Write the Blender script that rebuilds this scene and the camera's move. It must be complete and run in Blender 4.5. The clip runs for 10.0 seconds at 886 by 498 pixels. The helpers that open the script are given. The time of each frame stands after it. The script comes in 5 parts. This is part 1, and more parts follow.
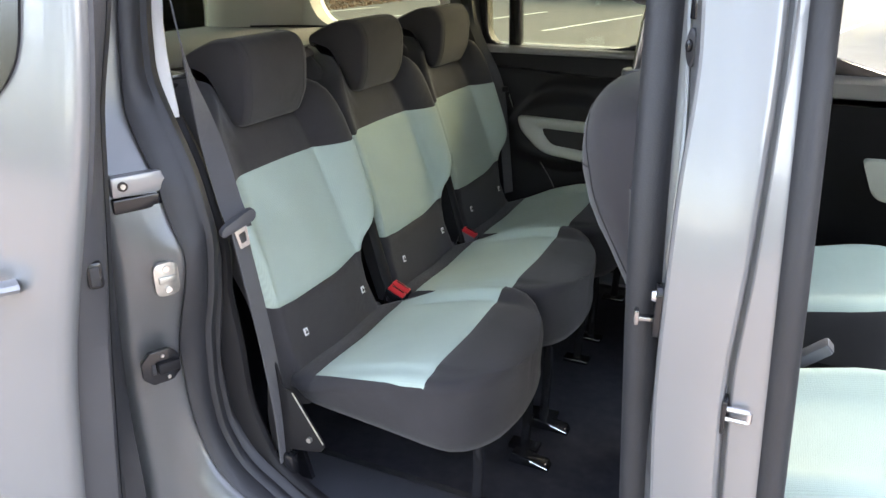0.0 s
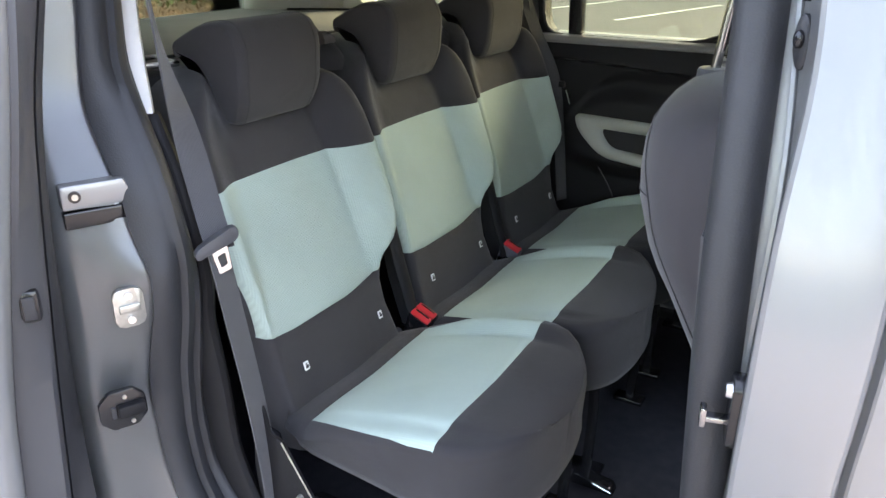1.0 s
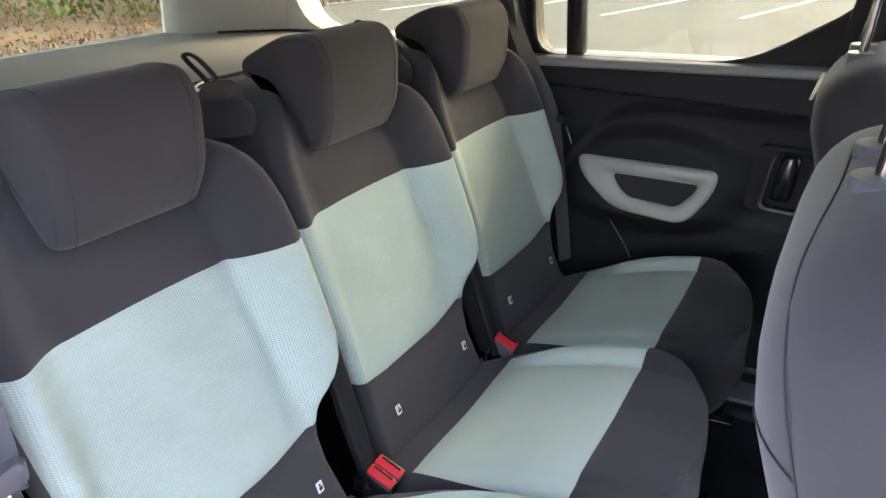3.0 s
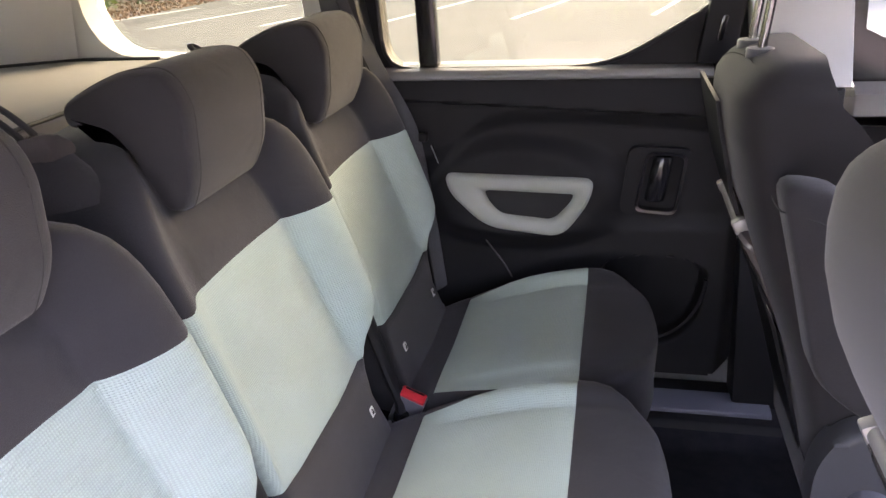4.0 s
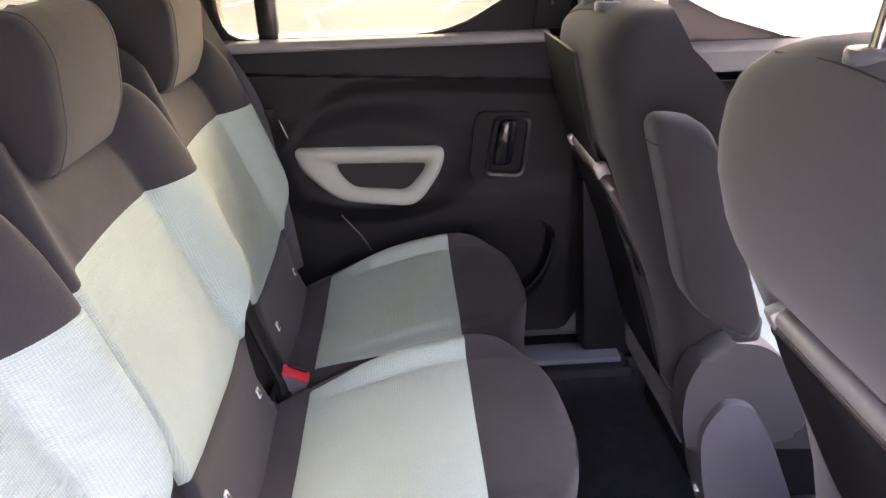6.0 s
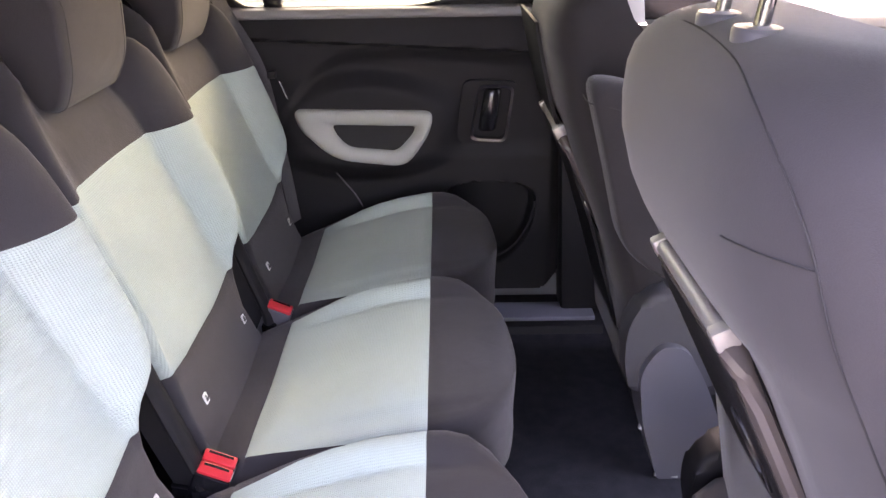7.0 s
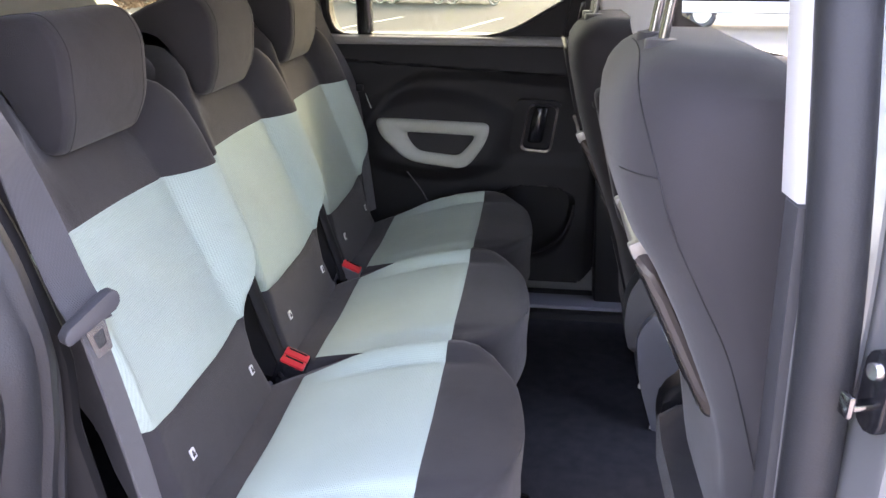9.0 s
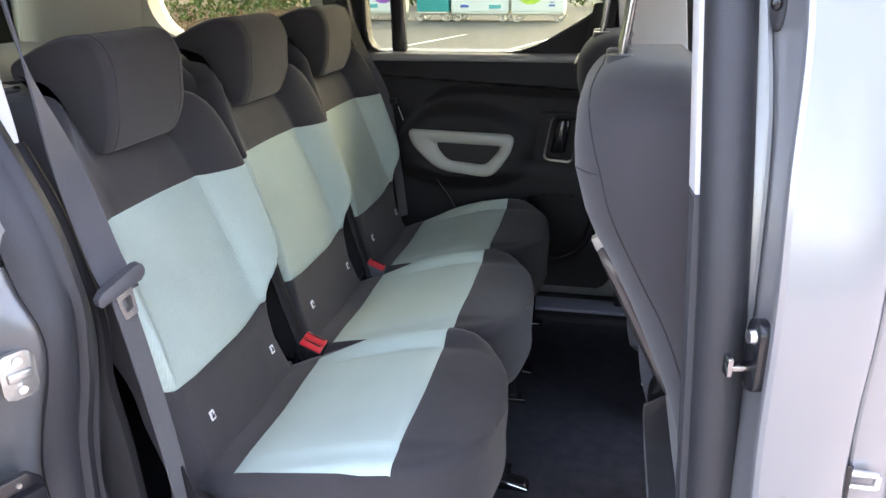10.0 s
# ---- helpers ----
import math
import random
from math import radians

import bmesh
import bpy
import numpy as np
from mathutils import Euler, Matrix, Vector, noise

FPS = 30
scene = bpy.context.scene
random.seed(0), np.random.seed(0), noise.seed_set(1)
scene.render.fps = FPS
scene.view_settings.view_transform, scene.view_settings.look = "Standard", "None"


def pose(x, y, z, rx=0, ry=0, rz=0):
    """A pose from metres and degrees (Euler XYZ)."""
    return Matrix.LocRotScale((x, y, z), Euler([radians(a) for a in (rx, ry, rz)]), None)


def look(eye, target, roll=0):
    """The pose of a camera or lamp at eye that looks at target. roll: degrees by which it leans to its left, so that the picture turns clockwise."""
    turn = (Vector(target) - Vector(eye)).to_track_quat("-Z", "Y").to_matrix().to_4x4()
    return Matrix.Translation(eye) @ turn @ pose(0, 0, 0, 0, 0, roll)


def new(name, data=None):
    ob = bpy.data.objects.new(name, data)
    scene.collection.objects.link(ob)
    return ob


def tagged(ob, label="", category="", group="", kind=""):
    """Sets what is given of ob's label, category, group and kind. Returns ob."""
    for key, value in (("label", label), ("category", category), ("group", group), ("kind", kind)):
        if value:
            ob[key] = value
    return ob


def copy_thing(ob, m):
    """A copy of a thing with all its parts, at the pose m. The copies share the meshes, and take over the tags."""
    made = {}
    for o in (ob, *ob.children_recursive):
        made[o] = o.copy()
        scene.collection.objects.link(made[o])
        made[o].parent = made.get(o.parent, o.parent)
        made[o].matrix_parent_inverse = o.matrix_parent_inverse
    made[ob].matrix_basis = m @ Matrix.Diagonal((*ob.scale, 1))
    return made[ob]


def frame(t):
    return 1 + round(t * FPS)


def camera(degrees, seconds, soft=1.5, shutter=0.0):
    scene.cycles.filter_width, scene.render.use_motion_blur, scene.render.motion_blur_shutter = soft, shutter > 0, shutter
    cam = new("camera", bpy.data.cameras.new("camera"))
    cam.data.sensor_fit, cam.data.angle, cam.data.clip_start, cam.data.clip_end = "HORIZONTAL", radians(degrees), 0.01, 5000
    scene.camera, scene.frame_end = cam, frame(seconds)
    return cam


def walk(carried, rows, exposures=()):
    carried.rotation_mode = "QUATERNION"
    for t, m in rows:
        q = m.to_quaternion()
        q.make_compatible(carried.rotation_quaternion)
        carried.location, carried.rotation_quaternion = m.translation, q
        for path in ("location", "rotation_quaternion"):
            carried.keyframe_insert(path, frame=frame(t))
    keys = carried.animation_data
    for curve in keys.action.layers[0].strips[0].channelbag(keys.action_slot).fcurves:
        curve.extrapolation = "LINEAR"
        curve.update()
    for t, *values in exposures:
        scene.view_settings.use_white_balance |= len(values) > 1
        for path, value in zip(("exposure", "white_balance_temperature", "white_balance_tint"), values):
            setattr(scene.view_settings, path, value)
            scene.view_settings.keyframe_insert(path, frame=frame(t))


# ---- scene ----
cam = camera(60.6, 10.0)
PATH = [
    (0, (0.993, -1.942, 1.657), (0.2, -0.262, 0.917), -0.3),
    (0.5, (0.991, -1.803, 1.63), (0.089, -0.181, 0.885), -0.3),
    (1, (0.927, -1.644, 1.622), (-0.005, -0.05, 0.854), 0.1),
    (1.5, (0.874, -1.531, 1.617), (-0.068, 0.054, 0.842), -0.3),
    (2, (0.799, -1.36, 1.607), (-0.159, 0.214, 0.829), -0.9),
    (2.2, (0.771, -1.294, 1.611), (-0.191, 0.277, 0.831), -1.0),
    (3.3, (0.606, -1.067, 1.625), (-0.232, 0.583, 0.866), -3.2),
    (3.5, (0.539, -1.039, 1.619), (-0.18, 0.672, 0.872), -3.1),
    (4, (0.428, -0.976, 1.616), (-0.001, 0.818, 0.843), -3.1),
    (4.5, (0.357, -0.926, 1.594), (0.181, 0.888, 0.77), -3.0),
    (5, (0.317, -0.915, 1.582), (0.298, 0.909, 0.762), -2.7),
    (5.5, (0.284, -0.937, 1.565), (0.358, 0.898, 0.772), -2.2),
    (5.7, (0.284, -0.961, 1.558), (0.367, 0.877, 0.774), -2.0),
    (6.8, (0.384, -1.127, 1.543), (0.412, 0.693, 0.715), -0.9),
    (7, (0.41, -1.169, 1.545), (0.406, 0.651, 0.716), -0.9),
    (7.5, (0.442, -1.252, 1.549), (0.365, 0.575, 0.739), -0.9),
    (8, (0.461, -1.368, 1.55), (0.325, 0.477, 0.791), -0.7),
    (8.5, (0.493, -1.5, 1.555), (0.315, 0.355, 0.828), -0.3),
    (9, (0.529, -1.579, 1.55), (0.302, 0.27, 0.823), 0.1),
    (9.5, (0.61, -1.637, 1.556), (0.3, 0.204, 0.841), -0.1),
    (10, (0.68, -1.711, 1.564), (0.283, 0.125, 0.877), -0.6),
]
EXPOSURES = [(0.0, 3.64, 7400, 18), (2.2, 4.1, 6950, 18), (3.4, 4.3, 7050, 33), (5.5, 4.74, 7700, 42), (7.0, 4.72, 7500, 44), (8.5, 4.46, 7150, 38), (10.0, 3.98, 7000, 25)]
walk(cam, [(t, look(eye, target, roll)) for t, eye, target, roll in PATH], EXPOSURES)

# ---- world and light ----
world = bpy.data.worlds.new("sky")
scene.world = world
world.use_nodes = True
wn = world.node_tree.nodes
sky = wn.new("ShaderNodeTexSky")
sky.sky_type, sky.sun_disc = "NISHITA", False
SUN_EL, SUN_AZ = 32, 22
sky.sun_elevation, sky.sun_rotation = radians(SUN_EL), radians(SUN_AZ)
sky.air_density, sky.dust_density, sky.ozone_density = 1.0, 1.5, 1.0
cloud = wn.new("ShaderNodeMix")
cloud.data_type = "RGBA"
cloud.inputs["Factor"].default_value = 0.22
cloud.inputs["B"].default_value = (3.0, 3.15, 3.4, 1)
world.node_tree.links.new(sky.outputs[0], cloud.inputs["A"])
world.node_tree.links.new(cloud.outputs["Result"], wn["Background"].inputs[0])
wn["Background"].inputs[1].default_value = 0.15
sun = new("sun", bpy.data.lights.new("sun", "SUN"))
sun.data.energy, sun.data.angle, sun.data.color = 0.4, radians(50), (1.0, 0.985, 0.96)
sun_dir = Vector((math.sin(radians(SUN_AZ)) * math.cos(radians(SUN_EL)), math.cos(radians(SUN_AZ)) * math.cos(radians(SUN_EL)), math.sin(radians(SUN_EL))))
sun.matrix_world = look(sun_dir * 30, (0, 0, 0))


# ---- materials ----
def material(name, color, rough=0.6, metal=0.0, vary=0.12, scale=6.0, bump=0.0, bump_scale=300.0, coat=0.0, sheen=0.0, spec=0.5, rib=0.0, rib_scale=0.0, rib_axis="Z", soft=0.0):
    """A surface with two scales of variation and a fine relief, in metres."""
    m = bpy.data.materials.new(name)
    m.use_nodes = True
    n, l = m.node_tree.nodes, m.node_tree.links
    b = n["Principled BSDF"]
    b.inputs["Roughness"].default_value, b.inputs["Metallic"].default_value = rough, metal
    b.inputs["Coat Weight"].default_value, b.inputs["Coat Roughness"].default_value = coat, 0.06
    b.inputs["Sheen Weight"].default_value, b.inputs["Sheen Roughness"].default_value = sheen, 0.5
    b.inputs["Specular IOR Level"].default_value = spec
    co = n.new("ShaderNodeTexCoord")
    big, fine = n.new("ShaderNodeTexNoise"), n.new("ShaderNodeTexNoise")
    big.inputs["Scale"].default_value, big.inputs["Detail"].default_value = scale, 4
    fine.inputs["Scale"].default_value, fine.inputs["Detail"].default_value = bump_scale, 2
    for t in (big, fine):
        l.new(co.outputs["Object"], t.inputs["Vector"])
    add = n.new("ShaderNodeMath")
    add.operation, add.inputs[1].default_value = "MULTIPLY_ADD", 0.6
    half = n.new("ShaderNodeMath")
    half.operation, half.inputs[1].default_value = "MULTIPLY", 0.4
    l.new(fine.outputs["Fac"], half.inputs[0])
    l.new(big.outputs["Fac"], add.inputs[0])
    l.new(half.outputs[0], add.inputs[2])
    ramp = n.new("ShaderNodeMapRange")
    ramp.inputs["From Min"].default_value, ramp.inputs["From Max"].default_value = 0.3, 0.7
    ramp.inputs["To Min"].default_value, ramp.inputs["To Max"].default_value = 1 - vary, 1 + vary
    l.new(add.outputs[0], ramp.inputs["Value"])
    mix = n.new("ShaderNodeVectorMath")
    mix.operation, mix.inputs[0].default_value = "SCALE", color[:3]
    l.new(ramp.outputs[0], mix.inputs["Scale"])
    l.new(mix.outputs[0], b.inputs["Base Color"])
    height = fine.outputs["Fac"]
    if rib:
        w = n.new("ShaderNodeTexWave")
        w.bands_direction, w.inputs["Scale"].default_value, w.inputs["Distortion"].default_value = rib_axis, rib_scale, 0.4
        l.new(co.outputs["Object"], w.inputs["Vector"])
        s = n.new("ShaderNodeMath")
        s.operation, s.inputs[1].default_value = "MULTIPLY_ADD", rib
        l.new(w.outputs["Fac"], s.inputs[0])
        l.new(fine.outputs["Fac"], s.inputs[2])
        height = s.outputs[0]
        cross = n.new("ShaderNodeTexWave")
        cross.bands_direction, cross.inputs["Scale"].default_value, cross.inputs["Distortion"].default_value = ("X" if rib_axis == "Y" else "Y"), rib_scale * 0.8, 0.6
        l.new(co.outputs["Object"], cross.inputs["Vector"])
        knit = n.new("ShaderNodeMath")
        knit.operation, knit.inputs[1].default_value = "MULTIPLY_ADD", rib * 0.5
        l.new(cross.outputs["Fac"], knit.inputs[0])
        l.new(height, knit.inputs[2])
        height = knit.outputs[0]
        both = n.new("ShaderNodeMath")
        both.operation = "MULTIPLY"
        l.new(w.outputs["Fac"], both.inputs[0])
        l.new(cross.outputs["Fac"], both.inputs[1])
        fade = n.new("ShaderNodeMapRange")
        fade.inputs["To Min"].default_value, fade.inputs["To Max"].default_value = 0.93, 1.12
        l.new(both.outputs[0], fade.inputs["Value"])
        weave = n.new("ShaderNodeMath")
        weave.operation = "MULTIPLY"
        l.new(ramp.outputs[0], weave.inputs[0])
        l.new(fade.outputs[0], weave.inputs[1])
        l.new(weave.outputs[0], mix.inputs["Scale"])
    if soft:
        mid = n.new("ShaderNodeTexNoise")
        mid.inputs["Scale"].default_value, mid.inputs["Detail"].default_value, mid.inputs["Distortion"].default_value = 17, 2, 1.2
        l.new(co.outputs["Object"], mid.inputs["Vector"])
        fold = n.new("ShaderNodeMath")
        fold.operation, fold.inputs[1].default_value = "MULTIPLY_ADD", soft
        l.new(mid.outputs["Fac"], fold.inputs[0])
        l.new(height, fold.inputs[2])
        height = fold.outputs[0]
    if bump:
        bm_ = n.new("ShaderNodeBump")
        bm_.inputs["Strength"].default_value, bm_.inputs["Distance"].default_value = bump, 0.002
        l.new(height, bm_.inputs["Height"])
        l.new(bm_.outputs[0], b.inputs["Normal"])
    return m


def glass_material(name, tint):
    m = bpy.data.materials.new(name)
    m.use_nodes = True
    n, l = m.node_tree.nodes, m.node_tree.links
    n.remove(n["Principled BSDF"])
    tr, gl, fr, mx = (n.new("ShaderNodeBsdf" + k) if k in ("Transparent", "Glossy") else n.new("ShaderNode" + k) for k in ("Transparent", "Glossy", "Fresnel", "MixShader"))
    tr.inputs[0].default_value, gl.inputs["Roughness"].default_value, fr.inputs[0].default_value = (*tint, 1), 0.02, 1.45
    l.new(fr.outputs[0], mx.inputs[0])
    l.new(tr.outputs[0], mx.inputs[1])
    l.new(gl.outputs[0], mx.inputs[2])
    l.new(mx.outputs[0], n["Material Output"].inputs[0])
    return m


DARK = material("charcoal_fabric", (0.040, 0.0375, 0.040), 0.9, vary=0.16, scale=9, bump=0.35, bump_scale=700, sheen=0.15, spec=0.2, soft=1.6)
MINT = material("mint_fabric", (0.46, 0.56, 0.50), 0.9, vary=0.07, scale=7, bump=0.5, bump_scale=520, sheen=0.04, spec=0.12, rib=1.1, rib_scale=105, rib_axis="Z", soft=0.8)
MINT_FLAT = material("mint_fabric_ribbed_along", (0.46, 0.56, 0.50), 0.9, vary=0.07, scale=7, bump=0.5, bump_scale=520, sheen=0.04, spec=0.12, rib=0.35, rib_scale=105, rib_axis="X", soft=0.8)
# the grey back cloth again, with the far seat's shade put into its colour
BACK_SHADED = material("shaded_back_cloth", (0.027, 0.0245, 0.026), 0.85, vary=0.12, scale=6, bump=0.16, bump_scale=800, sheen=0.1, spec=0.25, soft=0.4)
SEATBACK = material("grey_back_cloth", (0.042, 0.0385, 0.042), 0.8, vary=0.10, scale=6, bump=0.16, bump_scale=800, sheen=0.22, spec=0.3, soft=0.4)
PIPING = material("seam_thread", (0.028, 0.027, 0.029), 0.8)
TRIM = material("charcoal_plastic", (0.012, 0.0115, 0.013), 0.55, vary=0.1, scale=5, bump=0.25, bump_scale=900, spec=0.22)
TRIM_GREY = material("mid_grey_plastic", (0.062, 0.062, 0.068), 0.5, vary=0.08, scale=5, bump=0.2, bump_scale=900)
TRIM_PALE = material("pale_grey_plastic", (0.70, 0.69, 0.665), 0.6, vary=0.05, scale=4, bump=0.15, bump_scale=700)
PAD = material("dark_grey_pad", (0.026, 0.025, 0.026), 0.65, vary=0.1, scale=8, bump=0.3, bump_scale=700, spec=0.3)
PULL = material("sage_grey_plastic", (0.40, 0.41, 0.365), 0.5, vary=0.05, scale=8, bump=0.15, bump_scale=800)
GLOSS_BLACK = material("gloss_black_plastic", (0.012, 0.012, 0.014), 0.18, vary=0.1)
RUBBER = material("rubber_seal", (0.024, 0.0245, 0.028), 0.55, vary=0.12, scale=12, bump=0.2, bump_scale=400)
SILVER = material("silver_paint", (0.235, 0.238, 0.244), 0.30, 0.38, vary=0.03, scale=3, bump=0.02, bump_scale=2500, coat=0.7)
BELT = material("seat_belt_webbing", (0.062, 0.061, 0.066), 0.75, vary=0.08, scale=20, bump=0.4, bump_scale=900, sheen=0.2, rib=0.6, rib_scale=160, rib_axis="Y")
CHROME = material("bright_steel", (0.72, 0.72, 0.72), 0.22, 1.0, vary=0.05)
POST = material("dark_polished_steel", (0.34, 0.34, 0.35), 0.2, 1.0, vary=0.05)
PALE_BAR = material("pale_champagne_metal", (0.36, 0.345, 0.32), 0.42, 0.35, vary=0.06, scale=30)
ZINC = material("zinc_plated_steel", (0.52, 0.51, 0.47), 0.38, 0.9, vary=0.12, scale=60)
RED = material("red_plastic", (0.62, 0.025, 0.035), 0.4, vary=0.06)
CARPET = material("black_carpet", (0.030, 0.0305, 0.037), 0.98, vary=0.3, scale=30, bump=0.8, bump_scale=500, spec=0.1)
TAG = material("white_tag", (0.8, 0.8, 0.78), 0.6, vary=0.03)
TAG_INK = material("tag_ink", (0.03, 0.03, 0.03), 0.6)
BRONZE = material("brown_grey_gloss_plastic", (0.10, 0.085, 0.08), 0.25, vary=0.06)
GLASS_TINT = glass_material("tinted_glass", (0.66, 0.68, 0.56))
GLASS = glass_material("clear_glass", (0.95, 0.97, 0.92))
SCUFF = material("blue_grey_scuff", (0.10, 0.105, 0.13), 0.45, vary=0.05, scale=8, bump=0.1)
# trim plastic made paler, to stand for daylight that falls on ledges
LIT_LEDGE = material("sky_lit_ledge", (0.24, 0.235, 0.23), 0.5, vary=0.05, scale=5, bump=0.15, bump_scale=800)
SCUFF_DARK = material("gloss_charcoal_plastic", (0.06, 0.062, 0.07), 0.25, vary=0.08, scale=6, bump=0.05, bump_scale=300)
SLATE = material("slate_grey_plastic", (0.11, 0.11, 0.125), 0.38, vary=0.06, scale=6, bump=0.15, bump_scale=900)
SHELF = material("grey_shelf_cloth", (0.27, 0.26, 0.25), 0.95, vary=0.06, bump=0.3, bump_scale=600)
HEADLINER = material("headliner_cloth", (0.74, 0.73, 0.70), 0.95, vary=0.05, bump=0.2)


# ---- building helpers ----
def thing(name, at, label, category, group="", kind=""):
    ob = new(name)
    ob.location, ob.empty_display_size = at, 0.05
    return tagged(ob, label, category, group, kind)


def root_of(ob):
    p = Vector((0, 0, 0))
    while ob:
        p += ob.location
        ob = ob.parent
    return p


def part(name, bm, mat, parent, label="", flat=35):
    """One mesh under a thing or a part; the bmesh is in world metres."""
    bmesh.ops.recalc_face_normals(bm, faces=bm.faces)
    me = bpy.data.meshes.new(name)
    bm.to_mesh(me)
    bm.free()
    if parent:
        me.transform(Matrix.Translation(-root_of(parent)))
    me.polygons.foreach_set("use_smooth", [True] * len(me.polygons))
    me.set_sharp_from_angle(angle=radians(flat))
    me.materials.append(mat)
    ob = new(name, me)
    ob.parent = parent
    if label:
        ob["label"] = label
    return ob


def lerp(table, v):
    """Piecewise value of a table of (v, value), smoothed."""
    if v <= table[0][0]:
        return table[0][1]
    for (a, p), (b, q) in zip(table, table[1:]):
        if v <= b:
            return p + (q - p) * (v - a) / (b - a)
    return table[-1][1]


def smooth(table, v, w=0.008):
    return sum(lerp(table, v + d) for d in (-2 * w, -w, 0, w, 2 * w)) / 5


def step(a, b, v):
    t = min(1, max(0, (v - a) / (b - a)))
    return t * t * (3 - 2 * t)


def loft(bm, rings, closed=True, cap=True):
    """Skin over rings of equal length."""
    rows = [[bm.verts.new(p) for p in r] for r in rings]
    n = len(rings[0])
    faces = []
    for a, b in zip(rows, rows[1:]):
        for i in range(n if closed else n - 1):
            j = (i + 1) % n
            faces.append(bm.faces.new((a[i], a[j], b[j], b[i])))
    if cap and closed:
        faces.append(bm.faces.new(rows[0][::-1]))
        faces.append(bm.faces.new(rows[-1]))
    return rows, faces


def prism(bm, outline, axis, lo, hi, bevel=0.0, seg=2):
    """An outline of two coordinates pushed along an axis, with bevelled rims."""
    def place(a, b, c):
        return {"x": (c, a, b), "y": (a, c, b), "z": (a, b, c)}[axis]
    low = [bm.verts.new(place(a, b, lo)) for a, b in outline]
    high = [bm.verts.new(place(a, b, hi)) for a, b in outline]
    f1, f2 = bm.faces.new(low[::-1]), bm.faces.new(high)
    n = len(outline)
    for i in range(n):
        bm.faces.new((low[i], low[(i + 1) % n], high[(i + 1) % n], high[i]))
    if bevel:
        edges = list(f1.edges) + list(f2.edges)
        bmesh.ops.bevel(bm, geom=edges, offset=bevel, segments=seg, profile=0.5, affect="EDGES", clamp_overlap=True)
    return bm


def rbox(bm, x0, x1, y0, y1, z0, z1, bevel=0.004, seg=2, m=None):
    before = set(bm.verts)
    made = bmesh.ops.create_cube(bm, size=1, matrix=Matrix.Translation(((x0 + x1) / 2, (y0 + y1) / 2, (z0 + z1) / 2)) @ Matrix.Diagonal((x1 - x0, y1 - y0, z1 - z0, 1)))
    if bevel:
        edges = list({e for v in made["verts"] for e in v.link_edges})
        bmesh.ops.bevel(bm, geom=edges, offset=bevel, segments=seg, profile=0.5, affect="EDGES", clamp_overlap=True)
    if m is not None:
        bmesh.ops.transform(bm, matrix=m, verts=[v for v in bm.verts if v not in before])
    return bm


def tube(bm, pts, r, n=8, closed=False, flat=1.0, cap=True):
    """A round bar along points; flat squeezes it along its second axis."""
    pts = [Vector(p) for p in pts]
    rings = []
    k = len(pts)
    for i, p in enumerate(pts):
        a = pts[i - 1] if (i or closed) else p
        b = pts[(i + 1) % k] if (i < k - 1 or closed) else p
        d = (b - a).normalized()
        u = d.cross(Vector((0, 0, 1)))
        if u.length < 0.05:
            u = d.cross(Vector((0, 1, 0)))
        u.normalize()
        w = d.cross(u)
        rings.append([p + (u * math.cos(s) + w * math.sin(s) * flat) * r for s in (2 * math.pi * q / n for q in range(n))])
    if closed:
        rings.append(rings[0])
    loft(bm, rings, True, cap and not closed)
    if closed:
        bmesh.ops.remove_doubles(bm, verts=bm.verts, dist=1e-6)
    return bm


def curve(pts, n=8):
    """Smooth points through a few given ones."""
    pts = [Vector(p) for p in pts]
    out = []
    for i in range(len(pts) - 1):
        p0, p1, p2, p3 = pts[max(i - 1, 0)], pts[i], pts[i + 1], pts[min(i + 2, len(pts) - 1)]
        for j in range(n):
            t = j / n
            out.append(0.5 * (2 * p1 + (p2 - p0) * t + (2 * p0 - 5 * p1 + 4 * p2 - p3) * t * t + (3 * p1 - p0 - 3 * p2 + p3) * t ** 3))
    return out + [pts[-1]]


def rounded(pts, r, n=5):
    """An outline with its corners rounded; r may be one radius or one a corner."""
    out = []
    k = len(pts)
    for i in range(k):
        p, a, b = Vector(pts[i]), Vector(pts[i - 1]), Vector(pts[(i + 1) % k])
        q = r[i] if isinstance(r, (list, tuple)) else r
        q = min(q, (a - p).length * 0.48, (b - p).length * 0.48)
        if q < 1e-5:
            out.append(tuple(p))
            continue
        s, e = p + (a - p).normalized() * q, p + (b - p).normalized() * q
        for j in range(n + 1):
            t = j / n
            out.append(tuple(s * (1 - t) ** 2 + p * 2 * t * (1 - t) + e * t * t))
    return out


def ring_frame(bm, rows):
    """Skin over outlines given as lists of points, closed into a tube."""
    loft(bm, rows + [rows[0]], True, False)
    bmesh.ops.remove_doubles(bm, verts=bm.verts, dist=1e-6)
    return bm


def sheet(bm, fn, us, vs):
    """A grid fn(u, v) and its faces, row by row."""
    grid = [[bm.verts.new(fn(u, v)) for v in vs] for u in us]
    return [[bm.faces.new((grid[i][j], grid[i + 1][j], grid[i + 1][j + 1], grid[i][j + 1])) for j in range(len(vs) - 1)] for i in range(len(us) - 1)]


